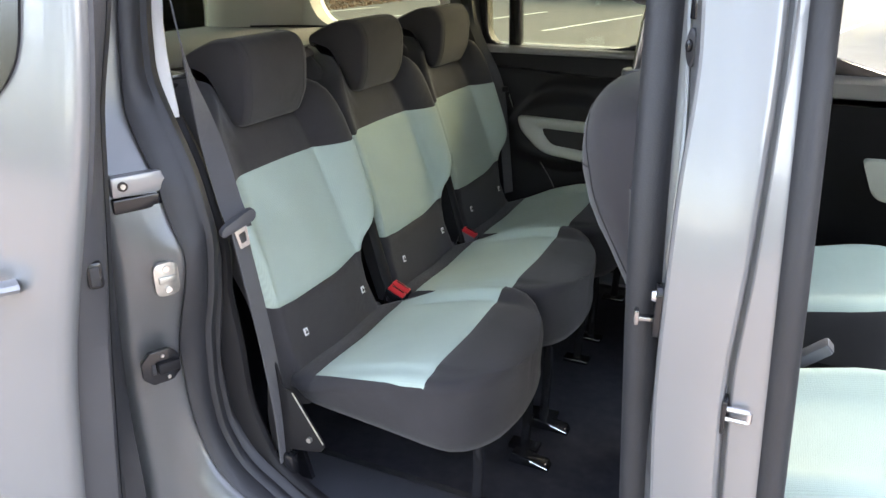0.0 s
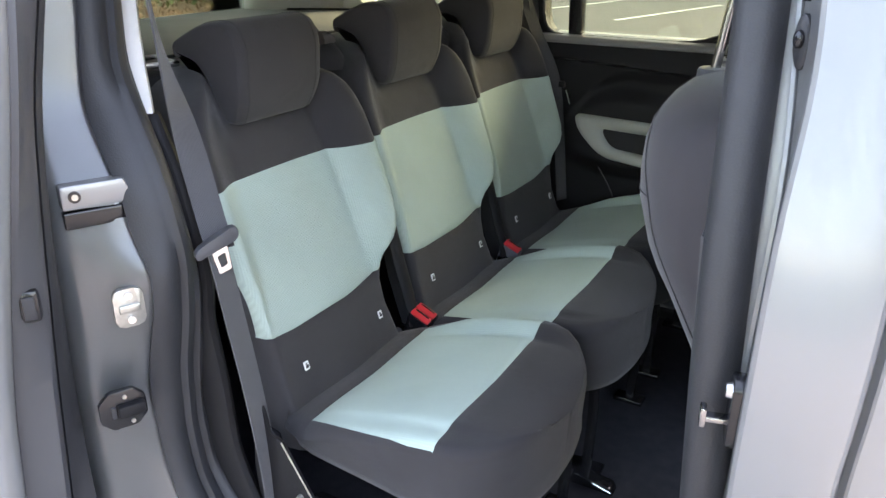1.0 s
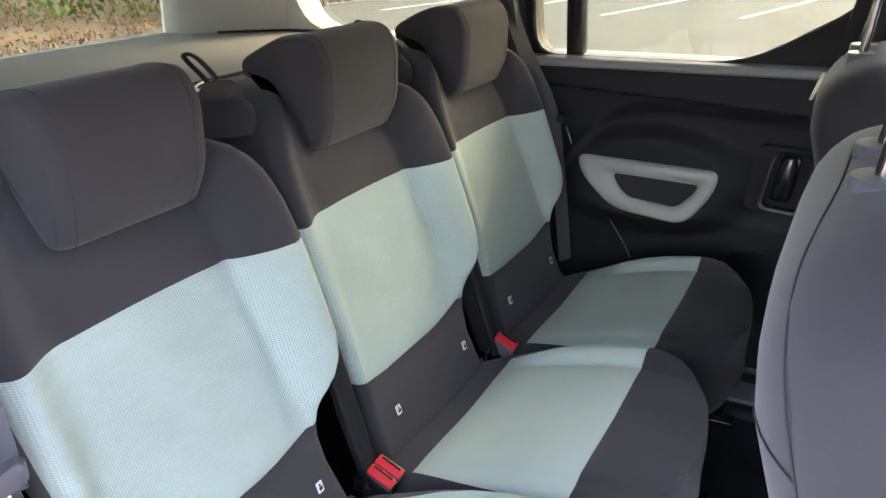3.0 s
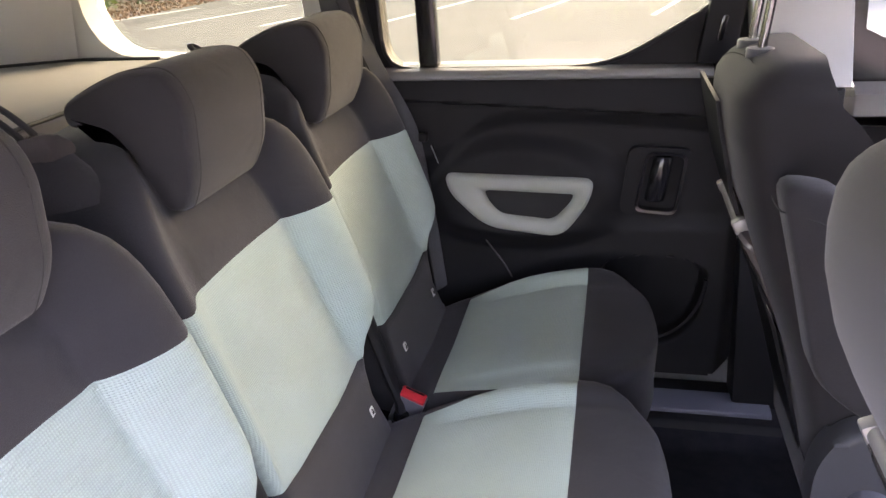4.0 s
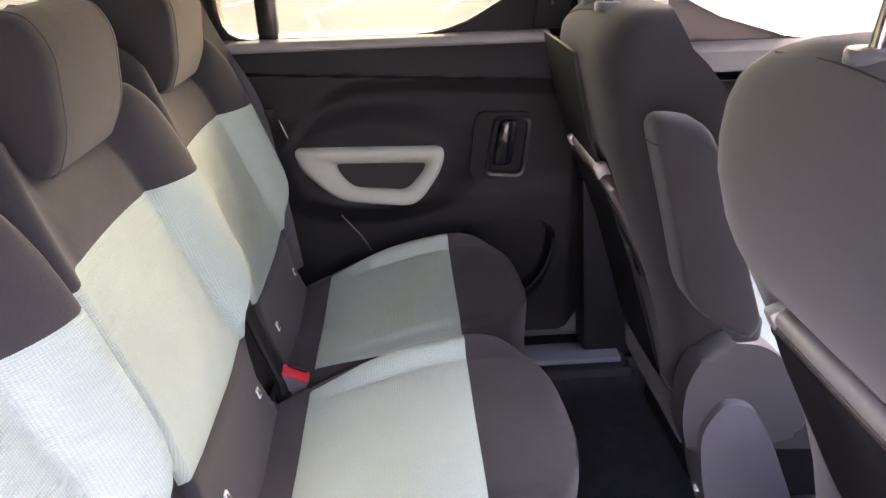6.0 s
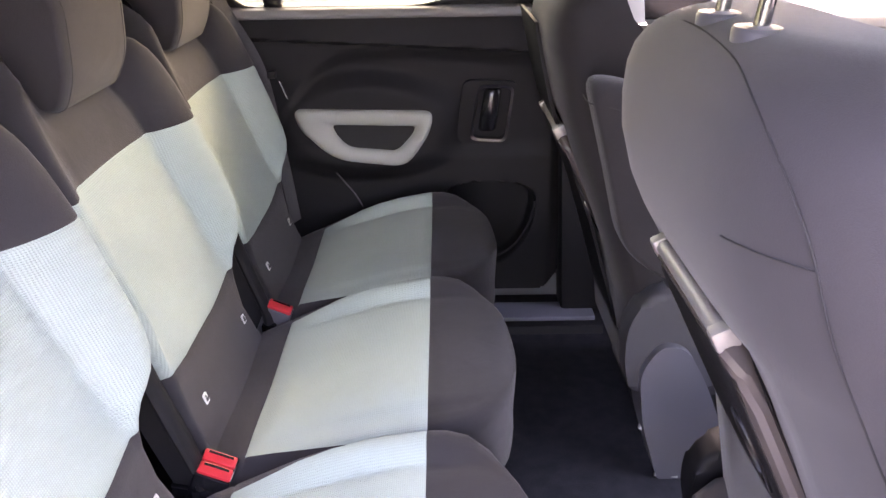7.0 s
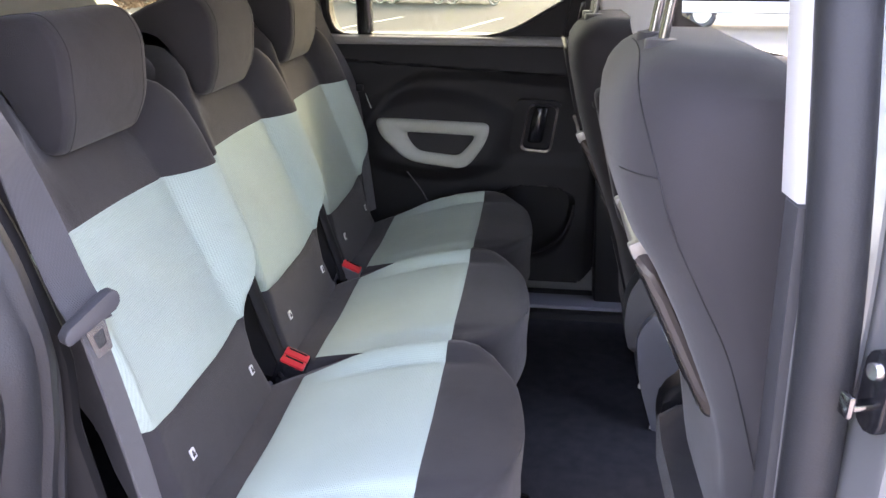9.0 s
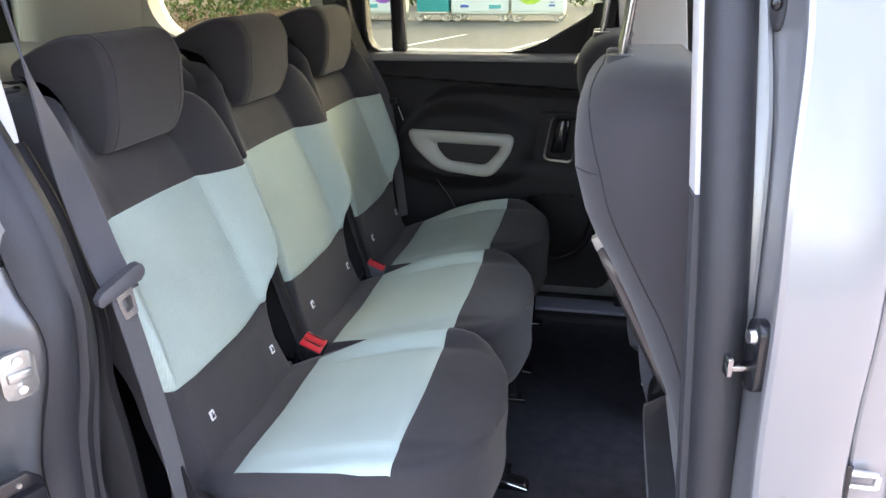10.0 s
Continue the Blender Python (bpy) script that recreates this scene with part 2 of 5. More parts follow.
FLOOR = 0.42
XF = [(0.66, 0.06), (0.74, 0.035), (0.80, 0.012), (0.893, -0.006), (1.0, -0.042), (1.19, -0.110), (1.27, -0.140), (1.33, -0.166), (1.385, -0.195)]
RIGHT = [(0.66, 0.21), (0.80, 0.19), (0.87, 0.165), (0.91, 0.166), (0.94, 0.188), (0.98, 0.225), (1.03, 0.247), (1.19, 0.251), (1.26, 0.245), (1.31, 0.228), (1.345, 0.194), (1.365, 0.155), (1.385, 0.10)]
LEFT = [(0.66, 0.21), (0.89, 0.207), (0.97, 0.222), (1.03, 0.238), (1.19, 0.246), (1.26, 0.243), (1.31, 0.226), (1.345, 0.192), (1.365, 0.155), (1.385, 0.10)]
CREASE_R = [(0.89, 0.142), (1.0, 0.132), (1.19, 0.118), (1.34, 0.105)]
CREASE_L = [(0.89, 0.195), (1.0, 0.178), (1.19, 0.152), (1.34, 0.13)]
THICK = [(0.66, 0.115), (1.15, 0.12), (1.30, 0.17), (1.36, 0.19), (1.385, 0.17)]


BACK_T = [-1, -0.985, -0.95] + [-0.92 + 0.03 * i for i in range(15)] + [-0.4, -0.2, 0, 0.2, 0.4] + [0.45 + 0.03 * i for i in range(16)] + [0.95, 0.985, 1]


def back_section(z, sink=0.0):
    """One level of a rear backrest: a ring of points, the front ones first."""
    xf = smooth(XF, z) - sink
    ring = []
    wing = step(1.40, 1.33, z) * step(0.84, 1.02, z)
    for t in BACK_T:
        hw = smooth(RIGHT if t > 0 else LEFT, z)
        a = abs(t) * hw
        crease = lerp(CREASE_R if t > 0 else CREASE_L, z)
        wide = max(hw - crease, 0.02)
        roll = max(0.0, min(1.0, (a - crease) / wide))
        x = xf + wing * ((0.052 * math.sin(1.75 * roll ** 0.9) if t > 0 else 0.036 * math.sin(1.6 * roll * roll * (1.6 - 0.6 * roll))) - (0.004 if t > 0 else 0.001) * math.exp(-((a - crease) / 0.008) ** 2))
        x += 0.006 * min(1.0, a / crease) ** 2 * wing
        x -= 0.016 * step(0.15, 0.115, a) * step(1.235, 1.30, z)
        soft = min(0.035, wide * 0.8)
        e = max(0, (a - (hw - soft)) / soft)
        x -= 0.042 * (1 - math.sqrt(max(0, 1 - e * e)))
        ring.append(Vector((x, t * hw, z)))
    for t in (1, 0.6, 0, -0.6, -1):
        hw = smooth(RIGHT if t > 0 else LEFT, z)
        ring.append(Vector((xf - lerp(THICK, z) + 0.03 * abs(t), t * hw * 0.97, z)))
    return ring


def shrink(outline, d):
    """A closed outline of two coordinates moved inwards by d."""
    n = len(outline)
    area = sum(outline[i - 1][0] * outline[i][1] - outline[i][0] * outline[i - 1][1] for i in range(n))
    out = []
    for i in range(n):
        a, b = Vector(outline[i - 1]), Vector(outline[(i + 1) % n])
        e = (b - a).normalized()
        nrm = Vector((-e.y, e.x)) * (1 if area > 0 else -1)
        out.append(Vector(outline[i]) + nrm * d)
    return out


def rear_seat(yc):
    seat = thing("rear_seat", (0.25, yc, FLOOR), "charcoal cloth rear seat with pale mint panels and head restraint", "car seat", "row of three rear seats")
    zs = [0.66, 0.70, 0.76, 0.82, 0.87, 0.889, 0.893, 0.897, 0.915, 0.935, 0.955, 0.975, 1.0, 1.03, 1.07, 1.11, 1.15, 1.184, 1.188, 1.192, 1.22, 1.25, 1.28, 1.30, 1.32, 1.34, 1.36, 1.375, 1.385]
    front = len(BACK_T)
    low, high = zs.index(0.893), zs.index(1.188)

    def level(i):
        z = zs[i]
        ring = back_section(z, 0.003 if i in (low, high) else 0)
        out = []
        for k, p in enumerate(ring):
            dz = 0
            if k < front:
                dz = (0.022 * step(0.03, 0.17, p.y) + 0.006 * step(-0.12, -0.2, p.y) - 0.004) * step(0.8, 0.89, z) * step(1.0, 0.9, z)
            dz -= 0.006 * step(1.31, 1.37, z) * step(0.17, 0.12, abs(p.y))
            out.append(p + Vector((0, yc, dz)))
        return out
    rings = [level(i) for i in range(len(zs))]
    dark, mint = bmesh.new(), bmesh.new()
    for bm, keep in ((dark, False), (mint, True)):
        rows = [[bm.verts.new(p) for p in r] for r in rings]
        n = len(rings[0])
        for i in range(len(zs) - 1):
            for k in range(n):
                inside = low <= i < high and (k < front - 1)
                if inside == keep:
                    j = (k + 1) % n
                    bm.faces.new((rows[i][k], rows[i][j], rows[i + 1][j], rows[i + 1][k]))
        if not keep:
            bm.faces.new(rows[-1])
            bm.faces.new(rows[0][::-1])
        bmesh.ops.delete(bm, geom=[v for v in bm.verts if not v.link_faces], context="VERTS")
    backrest = part("backrest", dark, DARK, seat, flat=60)
    part("back_insert", mint, MINT, backrest, "pale mint ribbed fabric panel", flat=60)
    # cushion
    OUT = [(0.02, 0.215), (0.06, 0.237), (0.10, 0.245), (0.40, 0.245), (0.44, 0.236), (0.475, 0.212), (0.50, 0.175), (0.52, 0.125), (0.532, 0.06), (0.535, 0.012)]
    TOP = [(0.02, 0.738), (0.09, 0.756), (0.2, 0.79), (0.3, 0.818), (0.38, 0.831), (0.45, 0.834), (0.535, 0.826)]
    xs = [0.02, 0.06, 0.086, 0.09, 0.094, 0.14, 0.19, 0.24, 0.29, 0.33, 0.355, 0.376, 0.38, 0.384, 0.41, 0.44, 0.47, 0.49, 0.505, 0.518, 0.527, 0.533, 0.535]
    ts = [-1, -0.99, -0.965, -0.935, -0.89, -0.82, -0.77, -0.74, -0.71, -0.66, -0.5, -0.25, 0, 0.25, 0.5, 0.62, 0.67, 0.70, 0.72, 0.74, 0.77, 0.82, 0.89, 0.935, 0.965, 0.99, 1]

    def across(x, t):
        """Sideways place on the cushion; the pale panel's edges follow two curves."""
        hw = lerp(OUT, x)
        near, far = min(hw - 0.003, lerp(((0.06, 0.212), (0.20, 0.232), (0.34, 0.243)), x)), min(hw - 0.003, lerp(((0.06, 0.196), (0.20, 0.216), (0.34, 0.232), (0.40, 0.236)), x))
        if t < -0.965:
            return -near - (hw - near) * (-t - 0.965) / 0.035
        if t > 0.935:
            return far + (hw - far) * (t - 0.935) / 0.065
        return -near + (near + far) * (t + 0.965) / 1.9

    def top(x, t):
        hw = lerp(OUT, x)
        y = across(x, t)
        a = abs(y)
        z = lerp(TOP, x) + (0.022 * step(0.168, 0.215, a) if t > 0 else -0.006 * step(0.176, 0.196, a)) * step(0.05, 0.25, x) * step(0.53, 0.4, x) - 0.006 * step(0.15, 0.0, a)
        if t > 0:
            z -= 0.004 * math.exp(-((a - 0.172) / 0.005) ** 2) * step(0.50, 0.40, x) * step(0.08, 0.2, x)
        d = min(hw - a, (0.54 - x) * 0.8 + 0.002)
        soft = 0.035 if t > 0 or hw - a > (0.54 - x) * 0.8 else 0.022
        e = max(0, 1 - d / soft)
        z -= 1.28 * soft * (1 - math.sqrt(max(0, 1 - e * e)))
        if x in (0.09, 0.38):
            z -= 0.0025
        if t < 0:
            z -= 0.0008 * math.exp(-((a - 0.184) / 0.005) ** 2) * step(0.10, 0.20, x) * step(0.52, 0.46, x)
        return Vector((x, yc + y, z))
    a_i, b_i = xs.index(0.09), xs.index(0.38)
    dark, mint = bmesh.new(), bmesh.new()
    for bm, keep in ((dark, False), (mint, True)):
        grid = [[bm.verts.new(top(x, t)) for t in ts] for x in xs]
        for i in range(len(xs) - 1):
            for k in range(len(ts) - 1):
                inside = a_i <= i < b_i and ts.index(-0.965) <= k < ts.index(0.935)
                if inside == keep:
                    bm.faces.new((grid[i][k], grid[i + 1][k], grid[i + 1][k + 1], grid[i][k + 1]))
        if not keep:
            rim = [grid[i][0] for i in range(len(xs))] + [grid[-1][k] for k in range(1, len(ts))] + [grid[i][-1] for i in range(len(xs) - 2, -1, -1)] + [grid[0][k] for k in range(len(ts) - 2, 0, -1)]
            prev = rim
            for inset, z in ((0.004, 0.735), (0.002, 0.70), (0.012, 0.675), (0.05, 0.66)):
                row = []
                for v in rim:
                    c = Vector((0.27, yc, 0))
                    d = Vector((v.co.x, v.co.y, 0)) - c
                    p = c + d * (1 - inset / max(d.length, 0.1))
                    row.append(bm.verts.new((p.x, p.y, min(z, v.co.z - 0.01) + (0.27 - p.x) * 0.10)))
                for q in range(len(rim)):
                    w = (q + 1) % len(rim)
                    bm.faces.new((prev[q], prev[w], row[w], row[q]))
                prev = row
            bm.faces.new(prev)
        bmesh.ops.delete(bm, geom=[v for v in bm.verts if not v.link_faces], context="VERTS")
    cushion = part("cushion", dark, DARK, seat, flat=60)
    part("cushion_insert", mint, MINT_FLAT, cushion, "pale mint ribbed fabric panel", flat=60)
    # head restraint: a pad in front that reaches back over the backrest
    prof = rounded([(-0.132, 1.279), (-0.107, 1.33), (-0.100, 1.43), (-0.126, 1.475), (-0.19, 1.472), (-0.245, 1.452), (-0.294, 1.428), (-0.290, 1.394), (-0.226, 1.392), (-0.198, 1.366), (-0.182, 1.325), (-0.164, 1.279)], [0.035, 0.05, 0.05, 0.045, 0.04, 0.03, 0.018, 0.018, 0.03, 0.04, 0.03, 0.025], 5)
    rings = []
    edge = 0.026
    for q in range(-13, 14):
        t = math.copysign(min(abs(q), 4) / 4 * (0.119 - edge) + (edge * math.sin(max(abs(q) - 4, 0) / 9 * math.pi / 2)), q)
        e = max(0, abs(t) - 0.119 + edge) / edge
        d = edge * 0.34 * (1 - math.sqrt(max(0, 1 - e * e)))
        rings.append([Vector((x, yc + t * (0.93 + 0.07 * step(1.27, 1.36, z) - 0.07 * step(-0.18, -0.28, x)), z)) for x, z in shrink(prof, d)])
    bm = bmesh.new()
    loft(bm, rings)
    rest = part("head_restraint", bm, DARK, seat, flat=60)
    for s in (8, 18):
        bm = bmesh.new()
        tube(bm, rings[s], 0.0009, 5, closed=True)
        part("piping", bm, PIPING, rest)
    for s in (-0.07, 0.07):
        bm = bmesh.new()
        tube(bm, [(-0.245, yc + s, 1.34), (-0.25, yc + s, 1.42)], 0.006, 10)
        part("post", bm, CHROME, rest, "steel head restraint post")
    # anchor tags
    for s in (-0.131, 0.131):
        bm = bmesh.new()
        m = Matrix.Translation((smooth(XF, 0.808) + 0.0015, yc + s, 0.808)) @ Matrix.Rotation(radians(-17), 4, "Y")
        rbox(bm, -0.001, 0.0025, -0.0065, 0.0065, -0.009, 0.009, 0.0006, 1, m)
        tag = part("anchor_tag", bm, TAG, seat, "small white child seat anchor tag")
        bm = bmesh.new()
        m = m @ Matrix.Translation((0.0028, 0, 0))
        rbox(bm, -0.0003, 0.0003, -0.004, 0.004, -0.005, 0.001, 0, 1, m)
        rbox(bm, -0.0003, 0.0003, -0.003, 0.001, 0.002, 0.006, 0, 1, m)
        part("tag_print", bm, TAG_INK, tag)
    # legs
    for s in (-0.17, 0.17):
        bm = bmesh.new()
        tube(bm, curve([(0.47, yc + s, 0.70), (0.475, yc + s, 0.58), (0.47, yc + s, FLOOR + 0.006)], 4), 0.013, 8, flat=0.7)
        rbox(bm, 0.43, 0.51, yc + s - 0.022, yc + s + 0.022, FLOOR, FLOOR + 0.012, 0.003)
        part("leg", bm, GLOSS_BLACK, seat)
        bm = bmesh.new()
        prism(bm, [(-0.06, FLOOR), (0.10, FLOOR), (0.07, FLOOR + 0.04), (0.01, 0.70), (-0.03, 0.71), (-0.05, 0.6)], "y", yc + s * 1.32 - 0.006, yc + s * 1.32 + 0.006, 0.003)
        part("hinge_plate", bm, GLOSS_BLACK, seat)
    return seat


def front_seat(yc, side, shield, dx=0.0, wide=1.0, deep=1.0, low=0.0):
    """side: +1 where the door lies at larger y."""
    seat = thing("front_seat", (1.05, yc, FLOOR), "charcoal cloth front seat with folded tray table on its back", "car seat", "pair of front seats")
    REAR = [(0.55, 0.85), (0.75, 0.815), (0.9, 0.785), (1.05, 0.722), (1.105, 0.694), (1.155, 0.668), (1.2, 0.641), (1.25, 0.623), (1.29, 0.615), (1.35, 0.613), (1.385, 0.622), (1.41, 0.635), (1.43, 0.66), (1.438, 0.685), (1.440, 0.70)]
    REAR = [(z, x + dx) for z, x in REAR]
    if shield:
        REAR = [(0.55, 0.83), (0.767, 0.777), (0.92, 0.73), (1.03, 0.688), (1.12, 0.654), (1.18, 0.634), (1.29, 0.608), (1.335, 0.600), (1.385, 0.604), (1.41, 0.618), (1.43, 0.645), (1.438, 0.67), (1.440, 0.69)]
    WID = [(0.55, 0.24), (0.75, 0.265), (1.0, 0.283), (1.25, 0.288), (1.34, 0.286), (1.385, 0.272), (1.41, 0.252), (1.43, 0.215), (1.438, 0.18), (1.440, 0.14)]
    DEEP = [(0.55, 0.14), (1.05, 0.2), (1.2, 0.235), (1.29, 0.26), (1.36, 0.235), (1.41, 0.185), (1.43, 0.135), (1.438, 0.10), (1.440, 0.075)]
    WID, DEEP = [(z, w * wide) for z, w in WID], [(z, d * deep) for z, d in DEEP]

    def round_off(t):
        """Depth of the rear corners; the outboard one is the softer."""
        return 0.075 * abs(t) ** 4 if t * side > 0 else 0.028 * abs(t) ** 6
    rings = []
    zs = [0.55, 0.62, 0.7, 0.76, 0.8, 0.86, 0.93, 1.0, 1.08, 1.13, 1.15, 1.168, 1.185, 1.22, 1.28, 1.32, 1.36, 1.385, 1.40, 1.415, 1.425, 1.433, 1.438, 1.440]
    for z in zs:
        w, x, d = lerp(WID, z), lerp(REAR, z), lerp(DEEP, z)
        ring = []
        for t in (-1, -0.985, -0.95, -0.87, -0.76, -0.66, -0.6, -0.55, -0.5, -0.4, -0.2, 0, 0.2, 0.4, 0.5, 0.55, 0.6, 0.66, 0.76, 0.87, 0.95, 0.985, 1):
            e = max(0, (abs(t) - 0.9) / 0.1)
            ring.append(Vector((x + min(1.0, d / 0.13) * (round_off(t) + 0.022 * (1 - math.sqrt(max(0, 1 - e * e)))) + 0.012 * step(0.60, 0.50, abs(t)) * step(1.175, 1.15, z) * step(0.76, 0.86, z), yc + t * w, z)))
        for t in (1.0, 0.95, 0.85, 0.6, 0, -0.6, -0.85, -0.95, -1.0):
            ring.append(Vector((x + d + (0.035 * step(1.42, 1.30, z) if abs(t) > 0.8 else 0.0), yc + t * w, z)))
        rings.append(ring)
    bm = bmesh.new()
    loft(bm, [[p - Vector((0, 0, low * step(1.25, 1.38, p.z))) for p in r] for r in rings])
    back = part("backrest", bm, BACK_SHADED if shield else SEATBACK, seat, "grey cloth back cover, darkened for shade" if shield else "grey cloth back cover", flat=60)
    # seams on the back cover
    bm = bmesh.new()
    pts = []
    for t, z in ((-0.85, 1.418), (-0.4, 1.426), (0.05, 1.423), (0.36, 1.416), (0.56, 1.400), (0.70, 1.376), (0.81, 1.342), (0.875, 1.30), (0.91, 1.24), (0.92, 1.15), (0.915, 1.05), (0.89, 0.85)):
        pts.append((lerp(REAR, z) + round_off(t * side) - 0.0004, yc + side * t * lerp(WID, z), z))
    tube(bm, [p - Vector((0, 0, low * step(1.25, 1.38, p.z))) for p in curve(pts, 5)], 0.0010, 5)
    part("seam", bm, PIPING, back)
    bm = bmesh.new()
    z = 1.30
    tube(bm, [(lerp(REAR, z - 0.035 * (0.9 - t)) + round_off(t * side) - 0.0003, yc + side * t * lerp(WID, z), z - 0.035 * (0.9 - t)) for t in (0.55, 0.6, 0.7, 0.76, 0.82, 0.87)], 0.0009, 5)
    part("seam", bm, PIPING, back)
    # head restraint and posts
    mid = 0.02
    for s in (mid - 0.052, mid + 0.052):
        bm = bmesh.new()
        tube(bm, [(0.678 + dx, yc + s, 1.42 - low), (0.690 + dx, yc + s, 1.52), (0.705 + dx, yc + s, 1.60)], 0.0075, 12)
        part("post", bm, POST, seat, "dark polished steel head restraint post")
        bm = bmesh.new()
        loft(bm, [[(0.678 + dx + r * math.cos(a), yc + s + r * 1.15 * math.sin(a), z - low) for a in (2 * math.pi * q / 20 for q in range(20))] for r, z in ((0.023, 1.425), (0.023, 1.4365), (0.021, 1.4395), (0.012, 1.4405))])
        part("post_guide", bm, SLATE, seat)
    bm = bmesh.new()
    prof = rounded([(0.70, 1.57), (0.695, 1.68), (0.72, 1.75), (0.78, 1.755), (0.82, 1.68), (0.815, 1.58), (0.76, 1.555)], 0.03, 3)
    loft(bm, [[Vector((0.757 + (x - 0.757) * k - 0.04 + dx, yc + t, 1.66 + (z - 1.66) * k)) for x, z in prof] for t, k in ((-0.13, 0.75), (-0.125, 0.9), (-0.10, 1), (0.10, 1), (0.125, 0.9), (0.13, 0.75))])
    part("head_restraint", bm, DARK, seat, flat=60)
    # folded tray table with its bar
    tilt = Vector((0.80 - 0.675, 0, 0.90 - 1.15)).normalized()
    out = Vector((tilt.z, 0, -tilt.x))
    o = Vector((0.672 + dx, yc + mid, 1.152 - low))

    def tray(u, w, h):
        return o + Vector((0, u, 0)) + tilt * w + out * h
    bm = bmesh.new()
    tube(bm, [tray(-0.115, 0, 0.006), tray(0.115, 0, 0.006)], 0.0108, 14)
    bar = part("tray_bar", bm, PALE_BAR, seat, "pale metal hinge bar")
    axes = Matrix((out.to_4d(), Vector((0, 1, 0, 0)), tilt.to_4d(), Vector((0, 0, 0, 1)))).transposed()
    axes.col[0][3] = axes.col[1][3] = axes.col[2][3] = 0
    for s in (-0.112, 0.112):
        m = Matrix.Translation(tray(s, 0, 0)) @ axes
        bm = bmesh.new()
        rbox(bm, -0.007, 0.019, -0.010, 0.010, -0.013, 0.013, 0.004, 2, m)
        if not shield:
            rbox(bm, -0.030, -0.004, -0.007, 0.007, -0.011, 0.005, 0.003, 2, m)
        clamp = part("tray_clamp", bm, PALE_BAR, bar)
        if not shield:
            bm = bmesh.new()
            tube(bm, [m @ Vector((-0.026 + 0.009 * math.cos(q), 0.0, -0.014 + 0.010 * math.sin(q))) for q in (2 * math.pi * k / 14 for k in range(14))], 0.0022, 6, closed=True)
            part("hook", bm, POST, clamp, "dark steel hook")
    shape = rounded([(-0.12, 0.014), (0.12, 0.014), (0.127, 0.06), (0.122, 0.27), (0.09, 0.32), (-0.09, 0.32), (-0.122, 0.27), (-0.127, 0.06)], 0.03, 4)
    bm = bmesh.new()
    rows = [[tray(u * k, 0.18 + (w - 0.18) * k, h) for u, w in shape] for k, h in ((0.97, -0.012), (1.0, -0.006), (1.0, 0.010), (0.985, 0.017), (0.95, 0.020))]
    loft(bm, rows)
    top = part("tray_table", bm, TRIM, seat, "dark plastic folding tray table")
    bm = bmesh.new()
    rim = [tray(u * 1.006, 0.18 + (w - 0.18) * 1.006, 0.004) for u, w in shape]
    tube(bm, rim, 0.016, 10, closed=True, flat=0.8)
    part("tray_rim", bm, BRONZE, top, "brown-grey glossy rim")
    bm = bmesh.new()
    loft(bm, [[tray(0.03 * math.cos(a) * k - 0.06, 0.2 + 0.055 * math.sin(a) * k, h) for a in (2 * math.pi * q / 20 for q in range(20))] for k, h in ((1.15, 0.019), (1.15, 0.023), (0.9, 0.023), (0.9, 0.0205))])
    part("cup_ring", bm, GLOSS_BLACK, top)
    # cushion
    CO = [(0.80, 0.20), (0.84, 0.23), (1.22, 0.26), (1.30, 0.24), (1.345, 0.19), (1.365, 0.10), (1.37, 0.02)]
    bm_d, bm_m = bmesh.new(), bmesh.new()
    xs = [0.80, 0.84, 0.9, 0.96, 1.0, 1.1, 1.2, 1.24, 1.28, 1.31, 1.335, 1.352, 1.365, 1.37]
    ts = [-1, -0.98, -0.93, -0.85, -0.74, -0.6, -0.3, 0, 0.3, 0.6, 0.74, 0.85, 0.93, 0.98, 1]

    def top_at(x, t):
        hw = lerp(CO, x)
        a = abs(t) * hw
        z = 0.665 + 0.09 * step(0.8, 1.4, x) + 0.045 * step(0.13, 0.20, a)
        e = max(0, 1 - min(hw - a, 1.375 - x) / 0.05)
        return Vector((x, yc + t * hw, z - 0.05 * (1 - math.sqrt(max(0, 1 - e * e)))))
    for bm, keep in ((bm_d, False), (bm_m, True)):
        grid = [[bm.verts.new(top_at(x, t)) for t in ts] for x in xs]
        for i in range(len(xs) - 1):
            for k in range(len(ts) - 1):
                if (0.95 < xs[i] < 1.31 and 1 <= k < len(ts) - 2) == keep:
                    bm.faces.new((grid[i][k], grid[i + 1][k], grid[i + 1][k + 1], grid[i][k + 1]))
        if not keep:
            rim = [g[0] for g in grid] + grid[-1][1:] + [g[-1] for g in grid[-2::-1]] + grid[0][-2:0:-1]
            row = [bm.verts.new((1.05 + (v.co.x - 1.05) * 0.97, yc + (v.co.y - yc) * 0.97, 0.58)) for v in rim]
            for q in range(len(rim)):
                w = (q + 1) % len(rim)
                bm.faces.new((rim[q], rim[w], row[w], row[q]))
            bm.faces.new(row)
        bmesh.ops.delete(bm, geom=[v for v in bm.verts if not v.link_faces], context="VERTS")
    cushion = part("cushion", bm_d, DARK, seat, flat=60)
    part("cushion_insert", bm_m, MINT_FLAT, cushion, "pale mint ribbed fabric panel", flat=60)
    # mint front of the backrest
    bm = bmesh.new()
    grid = [[bm.verts.new((lerp(REAR, z) + lerp(DEEP, z) + 0.012, yc + t * 0.17, z)) for t in (-1, -0.5, 0, 0.5, 1)] for z in (0.86, 0.95, 1.05, 1.15)]
    for i in range(3):
        for k in range(4):
            bm.faces.new((grid[i][k], grid[i + 1][k], grid[i + 1][k + 1], grid[i][k + 1]))
